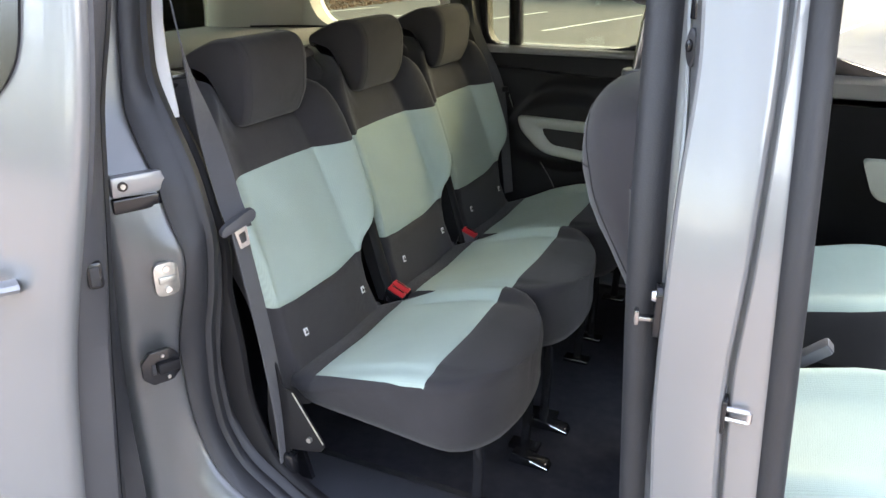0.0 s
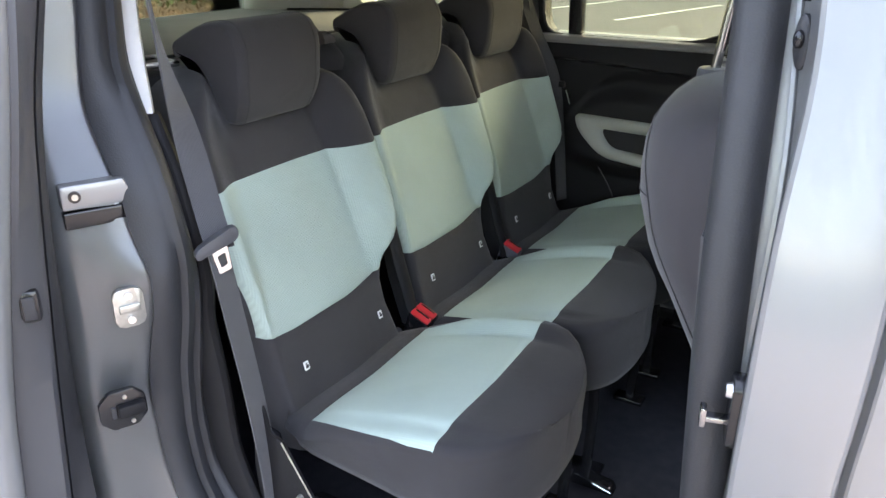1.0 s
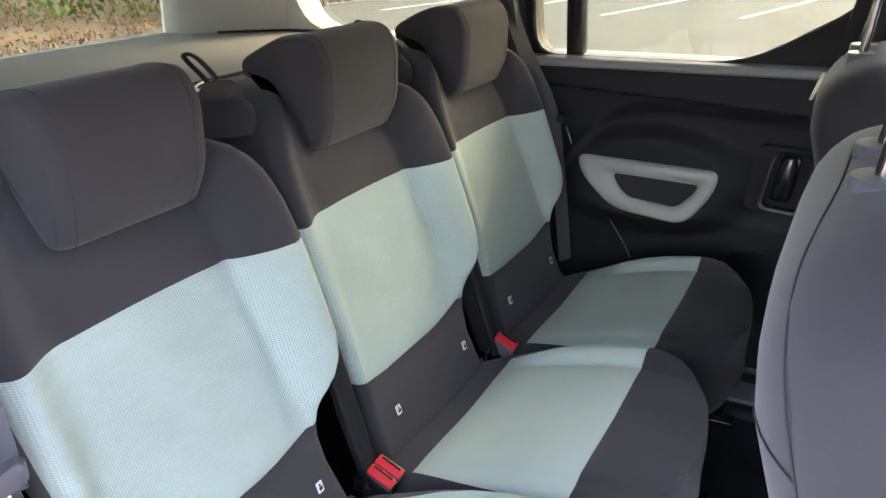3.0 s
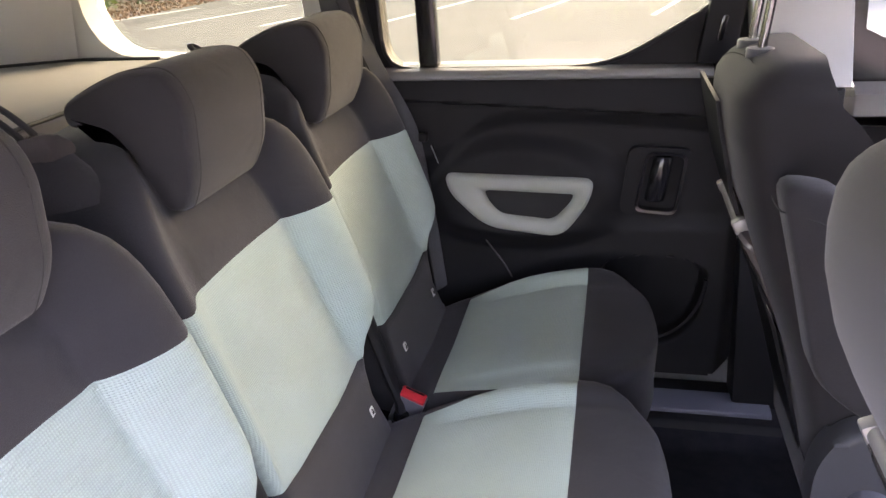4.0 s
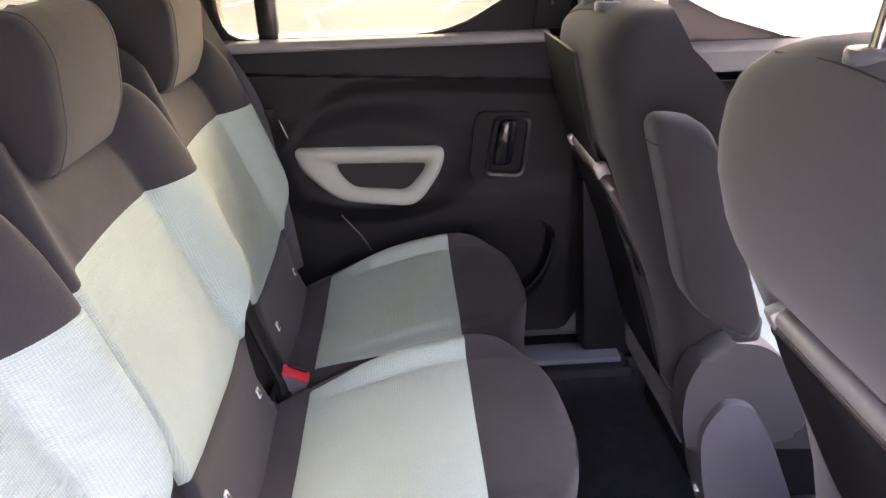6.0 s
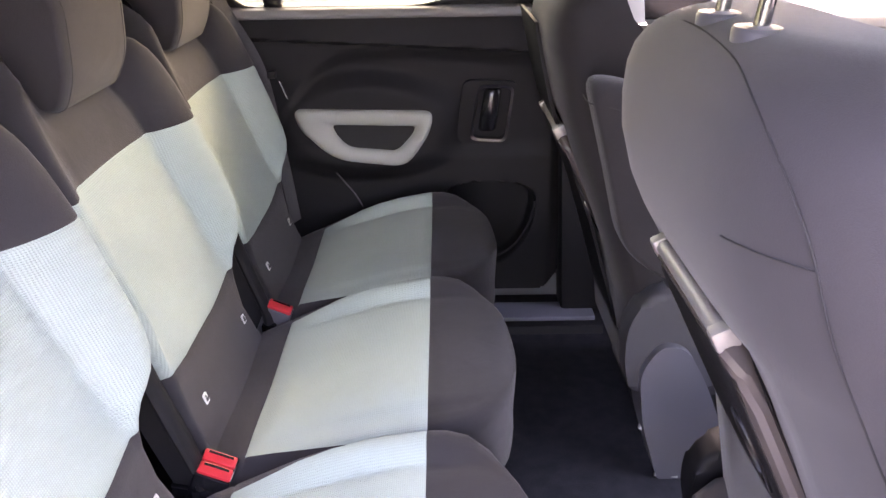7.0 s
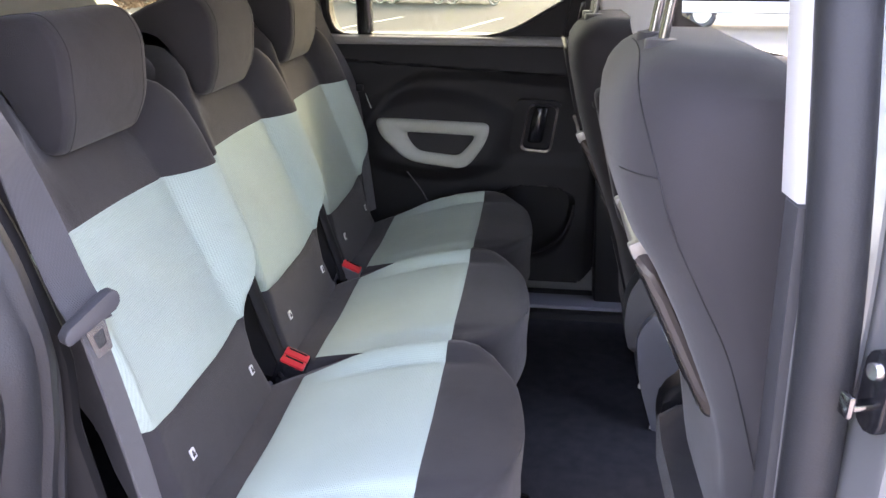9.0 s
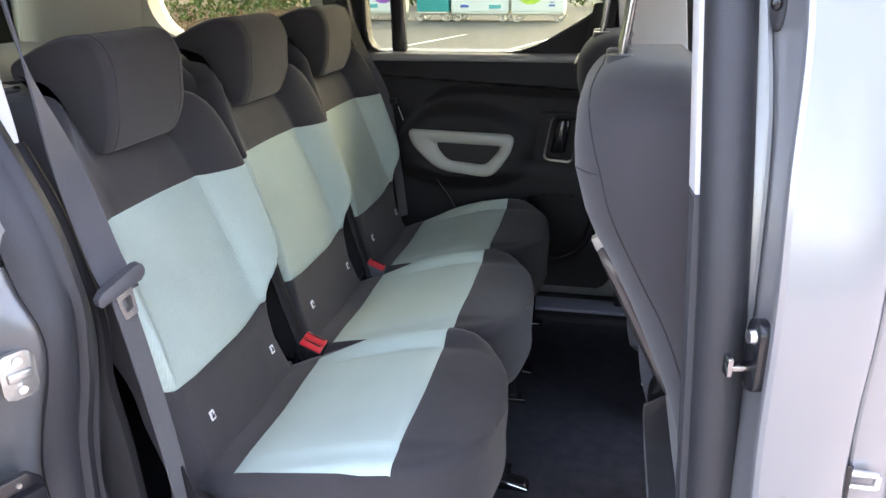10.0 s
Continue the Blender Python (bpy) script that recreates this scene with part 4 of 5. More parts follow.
# latch handle
ho = rounded([(0.466, 1.122), (0.612, 1.116), (0.592, 0.944), (0.446, 0.954)], 0.026, 5)
hi = rounded([(0.506, 1.112), (0.602, 1.107), (0.581, 0.954), (0.480, 0.962)], 0.022, 5)
bm = bmesh.new()
frame_rows = [[Vector((a, y, b)) for a, b in o] for o, y in ((ho, 0.85), (ho, 0.828), (ho, 0.826), (hi, 0.826), (hi, 0.85))]
ring_frame(bm, frame_rows)
surround = part("latch_surround", bm, TRIM, door)
bm = bmesh.new()
hj = [(0.542 + (a - 0.542) * 0.86, 1.034 + (b - 1.034) * 0.91) for a, b in hi]
ring_frame(bm, [[Vector((a, y, b)) for a, b in o] for o, y in ((hi, 0.846), (hi, 0.820), (hi, 0.816), (hj, 0.817), (hj, 0.846))])
part("latch_bezel", bm, GLOSS_BLACK, surround)
bm = bmesh.new()
prism(bm, hi, "y", 0.848, 0.852)
part("latch_cup", bm, GLOSS_BLACK, surround)
bm = bmesh.new()
loft(bm, [[Vector((0.537 + 0.024 * math.cos(a) * k + (z - 1.04) * 0.15, 0.833 + 0.013 * math.sin(a) * k, z)) for a in (2 * math.pi * q / 12 for q in range(12))] for z, k in ((0.985, 0.8), (0.99, 1), (1.05, 1.0), (1.09, 0.95), (1.097, 0.7))])
part("latch_lever", bm, GLOSS_BLACK, surround)
# pocket lip
bm = bmesh.new()
tube(bm, [(0.52 + 0.146 * math.cos(q), 0.834, 0.79 + 0.185 * math.sin(q)) for q in (math.pi * (1.02 + 0.96 * k / 30) for k in range(31))], 0.006, 8)
part("pocket_lip", bm, TRIM, door)
# upper frame of the door: glass, divider, black edge
WI = rounded([(-0.125, 1.308), (0.41, 1.308), (0.665, 1.46), (0.66, 1.66), (-0.14, 1.66)], [0.07, 0.09, 0.08, 0.04, 0.05], 4)
bm = bmesh.new()
low = [(-0.20, 1.29), (-0.20, 1.72), (0.74, 1.72), (0.74, 1.29)]
hole = [WI]


def wall_with_hole(bm, outline, hole, lo, hi):
    """A slab along y between an outline and a hole."""
    for y in (lo, hi):
        o = [bm.verts.new((a, y, b)) for a, b in outline]
        h = [bm.verts.new((a, y, b)) for a, b in hole]
        es = [bm.edges.new((o[i], o[(i + 1) % len(o)])) for i in range(len(o))] + [bm.edges.new((h[i], h[(i + 1) % len(h)])) for i in range(len(h))]
        bmesh.ops.triangle_fill(bm, use_beauty=True, use_dissolve=False, edges=es)
    n = len(hole)
    vs = list(bm.verts)
    k = len(outline) + n
    for a0, m_ in ((0, len(outline)), (len(outline), n)):
        for i in range(m_):
            j = (i + 1) % m_
            bm.faces.new((vs[a0 + i], vs[a0 + j], vs[k + a0 + j], vs[k + a0 + i]))
    return bm


wall_with_hole(bm, low, WI, 0.848, 0.90)
part("window_surround", bm, TRIM, door, "dark plastic window surround")
bm = bmesh.new()
prism(bm, [(-0.042, 1.31), (0.004, 1.31), (-0.004, 1.70), (-0.05, 1.70)], "y", 0.845, 0.885, 0.004)
part("window_divider", bm, GLOSS_BLACK, door)
bm = bmesh.new()
prism(bm, [(-0.19, 1.30), (0.72, 1.30), (0.72, 1.70), (-0.19, 1.70)], "y", 0.872, 0.876)
part("window_pane", bm, GLASS_TINT, door, "tinted window glass")
bm = bmesh.new()
tube(bm, [Vector((0.265 + (a - 0.265) * 1.01, 0.846, 1.49 + (b - 1.49) * 1.01)) for a, b in WI], 0.006, 6, closed=True)
part("window_seal", bm, RUBBER, door)
# outer skin of the door
bm = bmesh.new()
prism(bm, rounded([(-0.22, 0.30), (0.76, 0.30), (0.76, 1.30), (-0.22, 1.30)], 0.04, 3), "y", 0.902, 0.95, 0.008)
part("door_skin", bm, SILVER, door)

# far sill strip and pillars
bm = bmesh.new()
prism(bm, rounded([(0.70, 0.415), (0.715, 0.440), (0.90, 0.446), (0.90, 0.415)], 0.006, 3), "x", -0.10, 0.86)
part("sill_trim", bm, TRIM, car, "charcoal sill trim")
bm = bmesh.new()
prism(bm, rounded([(0.742, 0.439), (0.746, 0.452), (0.832, 0.456), (0.838, 0.44)], 0.004, 3), "x", -0.06, 0.842, 0.003)
part("scuff_plate", bm, SCUFF, car, "blue-grey metallic scuff plate")


def far_slab(name, outline, lo, hi, mat, label, bevel=0.01):
    bm = bmesh.new()
    prism(bm, outline, "y", lo, hi, bevel)
    return part(name, bm, mat, car, label)


far_slab("pillar_trim_upper", [(0.725, 1.262), (0.925, 1.262), (0.87, 1.74), (0.66, 1.74)], 0.80, 0.90, TRIM_PALE, "pale grey pillar trim")
far_slab("pillar_trim_lower", [(0.752, 0.43), (0.93, 0.43), (0.91, 1.26), (0.71, 1.26)], 0.79, 0.90, TRIM, "charcoal pillar trim")
bm = bmesh.new()
prism(bm, rounded([(0.60, 1.315), (0.68, 1.315), (0.70, 1.47), (0.625, 1.47)], 0.012, 3), "y", 0.815, 0.86, 0.005)
guide = part("belt_guide", bm, TRIM, car, "dark seat belt height guide")
bm = bmesh.new()
prism(bm, rounded([(0.638, 1.365), (0.652, 1.365), (0.662, 1.42), (0.648, 1.42)], 0.005, 2), "y", 0.811, 0.818, 0.001)
part("guide_slot", bm, GLOSS_BLACK, guide)

# rear far corner: quarter panel, window, pillars, rear wall
QW = rounded([(-0.86, 1.36), (-0.40, 1.335), (-0.30, 1.40), (-0.33, 1.66), (-0.84, 1.66), (-0.93, 1.50)], [0.08, 0.10, 0.06, 0.05, 0.08, 0.08], 4)
bm = bmesh.new()
wall_with_hole(bm, [(-1.30, 1.28), (-1.30, 1.74), (-0.20, 1.74), (-0.20, 1.28)], QW, 0.80, 0.90)
part("quarter_trim_upper", bm, TRIM_PALE, car, "pale grey quarter window surround")
bm = bmesh.new()
prism(bm, [(-1.05, 1.30), (-0.25, 1.30), (-0.25, 1.70), (-1.05, 1.70)], "y", 0.868, 0.872)
q = part("quarter_pane", bm, GLASS_TINT, car, "tinted quarter window glass")
far_slab("quarter_trim_lower", [(-1.30, 0.43), (-0.16, 0.43), (-0.155, 1.278), (-1.30, 1.278)], 0.80, 0.90, TRIM, "charcoal luggage side trim")
bm = bmesh.new()
prism(bm, rounded([(-0.235, 1.28), (-0.16, 1.28), (-0.15, 1.36), (-0.21, 1.74), (-0.29, 1.74)], 0.01, 2), "y", 0.775, 0.87, 0.006)
part("pillar_trim_upper", bm, TRIM_GREY, car, "grey pillar trim")
far_slab("quarter_skin", [(-1.32, 0.30), (-0.23, 0.30), (-0.23, 1.30), (-1.32, 1.30)], 0.902, 0.95, SILVER, "silver painted rear wing")

# tailgate with its glass, shelf over the luggage
bm = bmesh.new()
prism(bm, [(-0.78, 0.40), (0.78, 0.40), (0.78, 1.30), (-0.78, 1.30)], "x", -1.34, -1.26, 0.01)
part("tailgate_lower", bm, TRIM, car, "charcoal tailgate lining")
for s in (-1, 1):
    bm = bmesh.new()
    rings = [[Vector((x + 0.12 * (z - 1.34), s * y, z)) for x, y in ((-1.34, 0.80), (-1.34, 0.65), (-1.30, 0.63), (-1.22, 0.63), (-1.02, 0.74), (-0.95, 0.795), (-1.0, 0.80))] for z in (1.30, 1.45, 1.6, 1.74)]
    loft(bm, rings)
    part("rear_pillar_trim", bm, TRIM_PALE, car, "pale grey rear pillar trim")
bm = bmesh.new()
rbox(bm, -1.33, -1.25, -0.62, 0.62, 1.66, 1.76, 0.01)
part("tailgate_header", bm, TRIM_PALE, car)
bm = bmesh.new()
rbox(bm, -1.31, -1.305, -0.66, 0.66, 1.33, 1.72, 0)
q = part("rear_pane", bm, GLASS_TINT, car, "tinted rear window glass")
bm = bmesh.new()
tube(bm, curve([(-1.12, 0.672, 1.355), (-1.008, 0.738, 1.3545), (-0.922, 0.780, 1.3545), (-0.82, 0.785, 1.3545), (-0.705, 0.785, 1.354)], 4), 0.0045, 6)
part("trim_joint", bm, RUBBER, car)
shelf = thing("parcel_shelf", (-0.75, 0, 1.30), "grey textured parcel shelf over the luggage space", "shelf")
bm = bmesh.new()
rbox(bm, -1.335, -0.50, -0.78, 0.78, 1.318, 1.352, 0.008)
part("shelf_board", bm, SHELF, shelf)
bm = bmesh.new()
rbox(bm, -0.498, -0.30, -0.77, 0.77, 1.285, 1.312, 0.008)
part("shelf_front_flap", bm, SHELF, shelf)
bm = bmesh.new()
tube(bm, curve([(-0.60, -0.75, 1.355), (-0.52, -0.3, 1.357), (-0.50, 0.0, 1.358), (-0.52, 0.3, 1.357), (-0.60, 0.75, 1.355)], 6), 0.004, 6)
part("shelf_cord", bm, RUBBER, shelf)

# near rear side, hidden from outside by the parked door
bm = bmesh.new()
QN = [(a, b) for a, b in QW]
wall_with_hole(bm, [(-1.30, 1.28), (-1.30, 1.74), (-0.245, 1.74), (-0.245, 1.28)], QN, -0.90, -0.80)
part("quarter_trim_upper", bm, TRIM_PALE, car, "pale grey quarter window surround")
far_slab("quarter_trim_lower", [(-1.30, 0.43), (-0.245, 0.43), (-0.245, 1.278), (-1.30, 1.278)], -0.90, -0.78, TRIM, "charcoal luggage side trim")

# front of the cabin, plain
bm = bmesh.new()
rbox(bm, 1.95, 2.0, -0.84, 0.84, 0.40, 1.08, 0.01)
part("bulkhead", bm, TRIM, car)
bm = bmesh.new()
prism(bm, [(1.99, 1.07), (1.995, 1.075), (1.23, 1.70), (1.225, 1.695)], "y", -0.78, 0.78)
q = part("windscreen", bm, GLASS, car, "clear windscreen glass")
front_door = thing("front_door", (1.4, 0.88, 0.46), "grey front door lining below a clear window, closed", "car door")
bm = bmesh.new()
rings = [[Vector((x, 0.84 - d, z)) for x in (0.935, 0.95, 1.3, 1.7, 1.95)] for z, d in ((0.46, 0.0), (0.9, 0.01), (1.05, 0.03), (1.13, 0.034), (1.20, 0.032))]
loft(bm, rings, closed=False)
bmesh.ops.solidify(bm, geom=bm.faces[:], thickness=-0.02)
part("door_lining", bm, TRIM, front_door)
# upper lining in the paler colour, for the light on it from above
bm = bmesh.new()
rings = [[Vector((x, 0.84 - d, z)) for x in (0.935, 0.95, 1.3, 1.7, 1.95)] for z, d in ((1.175, 0.028), (1.18, 0.037), (1.20, 0.037), (1.245, 0.026), (1.262, 0.0), (1.268, -0.05))]
loft(bm, rings, closed=False)
bmesh.ops.solidify(bm, geom=bm.faces[:], thickness=-0.02)
part("lining_top", bm, LIT_LEDGE, front_door, "upper door lining, paled for light from above")
bm = bmesh.new()
prism(bm, rounded([(1.205, 1.012), (1.56, 1.02), (1.53, 0.90), (1.26, 0.872)], [0.02, 0.03, 0.04, 0.05], 5), "y", 0.785, 0.835, 0.008, 3)
pull = part("door_pull", bm, PULL, front_door, "sage grey moulded door pull", flat=50)
bm = bmesh.new()
prism(bm, rounded([(1.31, 0.985), (1.50, 0.99), (1.48, 0.925), (1.33, 0.91)], 0.015, 4), "y", 0.782, 0.80, 0.002)
part("pull_recess", bm, TRIM, pull)
bm = bmesh.new()
prism(bm, [(0.91, 1.26), (1.85, 1.215), (1.85, 1.232), (1.40, 1.248), (1.23, 1.271), (1.06, 1.318), (0.945, 1.375), (0.93, 1.70), (0.88, 1.72)], "y", 0.86, 0.90, 0.004)
part("window_surround", bm, GLOSS_BLACK, front_door)
bm = bmesh.new()
prism(bm, [(0.90, 1.23), (1.85, 1.20), (1.25, 1.70), (0.87, 1.72)], "y", 0.872, 0.876)
q = part("window_pane", bm, GLASS, front_door)
bm = bmesh.new()
prism(bm, rounded([(0.77, 0.30), (1.95, 0.30), (1.95, 1.20), (0.77, 1.255)], 0.03, 3), "y", 0.902, 0.95, 0.008)
part("door_skin", bm, SILVER, front_door)
for s in (-1, 1):
    bm = bmesh.new()
    tube(bm, [(1.98, s * 0.82, 1.08), (1.6, s * 0.80, 1.41), (1.2, s * 0.76, 1.73)], 0.05, 8)
    part("windscreen_pillar", bm, TRIM_PALE, car)
    bm = bmesh.new()
    rbox(bm, -1.3, 1.25, min(s * 0.76, s * 0.86), max(s * 0.76, s * 0.86), 1.71, 1.80, 0.02)
    part("roof_rail", bm, TRIM_PALE, car)

# ---- parked sliding door on the near side ----
EDGE = [(0.30, -0.26), (0.68, -0.198), (0.785, -0.18), (0.905, -0.157), (1.017, -0.126), (1.121, -0.091), (1.216, -0.059), (1.34, -0.035), (1.454, -0.026), (1.70, -0.026)]
LINE = [(0.30, -0.22), (0.617, -0.181), (0.793, -0.155), (0.972, -0.128), (1.153, -0.094), (1.247, -0.082), (1.418, -0.081), (1.523, -0.057), (1.70, -0.05)]
REVEAL = [(0.30, -0.18), (0.596, -0.162), (0.701, -0.168), (0.852, -0.162), (0.97, -0.152), (1.112, -0.139), (1.232, -0.128), (1.394, -0.126), (1.497, -0.107), (1.70, -0.10)]
near = thing("open_sliding_door", (-0.55, -1.09, 0.30), "silver sliding door standing open along the car's flank", "car door")
DOOR_Z = [0.30 + 0.04 * i for i in range(36)]


def skin_section(z):
    e = smooth_at(EDGE, z, 0.03)
    b = -0.006 * step(0.95, 1.0, z) * step(1.12, 1.05, z)
    return ((-1.05, -1.115), (-0.6, -1.130 + b), (e - 0.06, -1.130 + b), (e - 0.02, -1.128), (e - 0.006, -1.125), (e, -1.119), (e + 0.002, -1.108), (e, -1.098), (e - 0.006, -1.092), (e - 0.04, -1.090), (-0.6, -1.090), (-1.05, -1.090))


skin = part("door_skin", flank_loft(skin_section, DOOR_Z), SILVER, near, "silver painted door panel", flat=50)


def lining_section(z):
    e, g = smooth_at(EDGE, z, 0.03), smooth_at(LINE, z, 0.03)
    return ((-1.0, -1.088), (e - 0.012, -1.088), (e - 0.008, -1.080), (g + 0.004, -1.045), (g, -1.034), (g - 0.01, -1.03), (-1.0, -1.03))


part("door_lining", flank_loft(lining_section, DOOR_Z), TRIM_GREY, near, "dark grey inner door edge", flat=50)


def reveal_section(z):
    g, r = smooth_at(LINE, z, 0.03), smooth_at(REVEAL, z, 0.03)
    return ((-1.0, -1.028), (g - 0.004, -1.028), (g - 0.006, -1.018), (r, -0.992), (r - 0.02, -0.985), (-1.0, -0.985))


part("edge_seal", flank_loft(reveal_section, DOOR_Z), RUBBER, near, flat=50)
bm = bmesh.new()
rbox(bm, -0.020, 0.006, -0.014, 0.014, -0.026, 0.026, 0.008, 2, Matrix.Translation(Vector((-0.097, -1.068, 1.105)) + DOORWAY) @ Matrix.Rotation(radians(-35), 4, "Z"))
latch = part("edge_latch", bm, GLOSS_BLACK, near)
bm = bmesh.new()
rbox(bm, 0.008, 0.013, -0.006, 0.010, -0.018, 0.018, 0.002, 2, Matrix.Translation(Vector((-0.101, -1.068, 1.105)) + DOORWAY) @ Matrix.Rotation(radians(-35), 4, "Z"))
part("latch_slot", bm, RUBBER, latch)
bm = bmesh.new()
tube(bm, curve([(-0.41, -1.17, 1.107), (-0.39, -1.205, 1.112), (-0.29, -1.212, 1.115), (-0.215, -1.205, 1.115), (-0.193, -1.17, 1.112)], 5), 0.021, 10, flat=0.6)
part("door_handle", bm, SILVER, near, "silver outer door handle")
bm = bmesh.new()
prism(bm, rounded([(-0.95, 1.40), (-0.24, 1.40), (-0.17, 1.47), (-0.15, 1.66), (-0.95, 1.66)], [0.05, 0.08, 0.06, 0.03, 0.03], 4), "y", -1.135, -1.122)
for v in bm.verts:
    v.co += Vector((0.03, lean(v.co.z), 0)) + DOORWAY
part("window_pane", bm, GLOSS_BLACK, near, "dark tinted window glass")


# ---- seats and belts ----
first = rear_seat(-0.5)
for y in (0.0, 0.5):
    copy_thing(first, Matrix.Translation((0.25, y, FLOOR)))
front_seat(-0.428, -1, False, 0.02)
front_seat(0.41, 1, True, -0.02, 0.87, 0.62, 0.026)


def ribbon(bm, pts, normals, width, thick=0.0016):
    rings = []
    for i, p in enumerate(pts):
        p = Vector(p)
        d = (Vector(pts[min(i + 1, len(pts) - 1)]) - Vector(pts[max(i - 1, 0)])).normalized()
        nrm = Vector(normals[i]).normalized()
        w = d.cross(nrm).normalized()
        nrm = w.cross(d)
        rings.append([p + w * (width / 2) * a + nrm * thick * b for a, b in ((-1, -1), (-1, 1), (1, 1), (1, -1))])
    loft(bm, rings)


belt = thing("seat_belt", (-0.05 + DOORWAY.x, -0.76 + DOORWAY.y, 0.80 + DOORWAY.z), "dark webbing seat belt hanging with its steel tongue", "seat belt")
bm = bmesh.new()
pts = curve([(-0.130, -0.785, 1.58), (-0.113, -0.79, 1.50), (-0.10, -0.79, 1.43), (-0.078, -0.79, 1.35), (-0.052, -0.793, 1.26), (-0.02, -0.802, 1.17), (0.010, -0.816, 1.13)], 5)
ribbon(bm, pts, [Vector((0.62, 0.62 - 1.15 * step(0.15, 0.85, k / (len(pts) - 1)), 0.1)) for k in range(len(pts))], 0.047)
part("upper_webbing", bm, BELT, belt)
bm = bmesh.new()
pts = [p + DOORWAY for p in curve([(-0.015, -0.785, 1.11), (0.005, -0.785, 1.0), (0.02, -0.775, 0.85), (0.03, -0.765, 0.68), (0.03, -0.76, 0.55)], 6)]
ribbon(bm, pts, [(1, 0.1, 0.0)] * len(pts), 0.047)
part("lower_webbing", bm, BELT, belt)
m = Matrix.Translation(Vector((-0.006, -0.79, 1.115)) + DOORWAY) @ Matrix.Rotation(radians(-28), 4, "Z") @ Matrix.Rotation(radians(8), 4, "X")
bm = bmesh.new()
prism(bm, rounded([(-0.038, -0.008), (0.034, 0.010), (0.038, 0.028), (0.03, 0.034), (-0.036, 0.012), (-0.042, 0.0)], 0.006, 3), "x", -0.007, 0.010, 0.004)
bmesh.ops.transform(bm, matrix=m, verts=bm.verts)
grip = part("tongue_grip", bm, TRIM_GREY, belt)
bm = bmesh.new()
o = rounded([(-0.014, 0.004), (0.014, 0.010), (0.012, -0.040), (-0.010, -0.044)], 0.004, 3)
i_ = rounded([(-0.007, -0.012), (0.008, -0.008), (0.007, -0.030), (-0.005, -0.033)], 0.003, 3)
ring_frame(bm, [[Vector((x, a, b)) for a, b in s] for s, x in ((o, 0.001), (o, 0.004), (i_, 0.004), (i_, 0.001))])
bmesh.ops.transform(bm, matrix=m, verts=bm.verts)
part("tongue", bm, CHROME, belt, "bright steel belt tongue")
bm = bmesh.new()
rbox(bm, 0.03, 0.08, -0.81, -0.785, 0.50, 0.59, 0.006)
part("lower_anchor", bm, GLOSS_BLACK, belt)

far_belt = thing("seat_belt", (-0.1, 0.79, 0.80), "dark webbing seat belt drawn along the far pillar", "seat belt")
bm = bmesh.new()
pts = curve([(-0.20, 0.765, 1.50), (-0.13, 0.78, 1.32), (-0.06, 0.79, 1.17), (-0.03, 0.785, 1.0), (0.0, 0.775, 0.75)], 6)
ribbon(bm, pts, [(1, -0.5, 0)] * len(pts), 0.045)
part("webbing", bm, BELT, far_belt)
bm = bmesh.new()
rbox(bm, -0.036, -0.014, 0.768, 0.786, 1.145, 1.165, 0.004)
grip = part("tongue_grip", bm, TRIM, far_belt)
bm = bmesh.new()
rbox(bm, -0.002, 0.002, -0.009, 0.009, -0.024, 0.024, 0.001, 1, Matrix.Translation((0.006, 0.765, 1.118)) @ Matrix.Rotation(radians(-20), 4, "Y"))
part("tongue", bm, CHROME, far_belt, "bright steel belt tongue")


# steel brackets and bolts beside the near seat
bracket = thing("seat_bracket", (0.07, -0.79, FLOOR), "black steel seat bracket bolted to the floor", "bracket")
bm = bmesh.new()
prism(bm, rounded([(0.028, 0.83), (0.048, 0.82), (0.06, 0.762), (0.086, 0.757), (0.162, 0.638), (0.152, 0.618), (0.062, 0.604), (0.066, FLOOR), (0.028, FLOOR), (0.014, 0.68)], 0.008, 3), "y", -0.798, -0.791, 0.002)
plate = part("plate", bm, TRIM, bracket)
for x, z in ((0.046, 0.582), (0.125, 0.645), (0.042, 0.77)):
    bm = bmesh.new()
    bmesh.ops.create_cone(bm, cap_ends=True, segments=12, radius1=0.007, radius2=0.006, depth=0.008, matrix=Matrix.Translation((x, -0.801, z)) @ Matrix.Rotation(radians(90), 4, "X"))
    part("bolt", bm, ZINC, bracket)
# thin bright bar that stands in for the highlight on the plate's edge
bm = bmesh.new()
tube(bm, [(0.088, -0.799, 0.755), (0.160, -0.799, 0.641)], 0.0016, 6)
part("edge_glint", bm, ZINC, bracket)
# floor catches in front of the seats
for y in (-0.39, -0.22):
    rail = thing("floor_catch", (0.50, y, FLOOR), "black steel seat catch on the carpet", "catch", "seat catches on the floor")
    bm = bmesh.new()
    prism(bm, rounded([(0.45, FLOOR), (0.56, FLOOR), (0.55, FLOOR + 0.018), (0.46, FLOOR + 0.03)], 0.004, 2), "y", y - 0.018, y + 0.018, 0.003)
    part("base", bm, GLOSS_BLACK, rail)
    bm = bmesh.new()
    tube(bm, [(0.51, y - 0.019, FLOOR + 0.02), (0.555, y - 0.019, FLOOR + 0.008)], 0.0022, 6)
    part("bright_edge", bm, CHROME, rail)


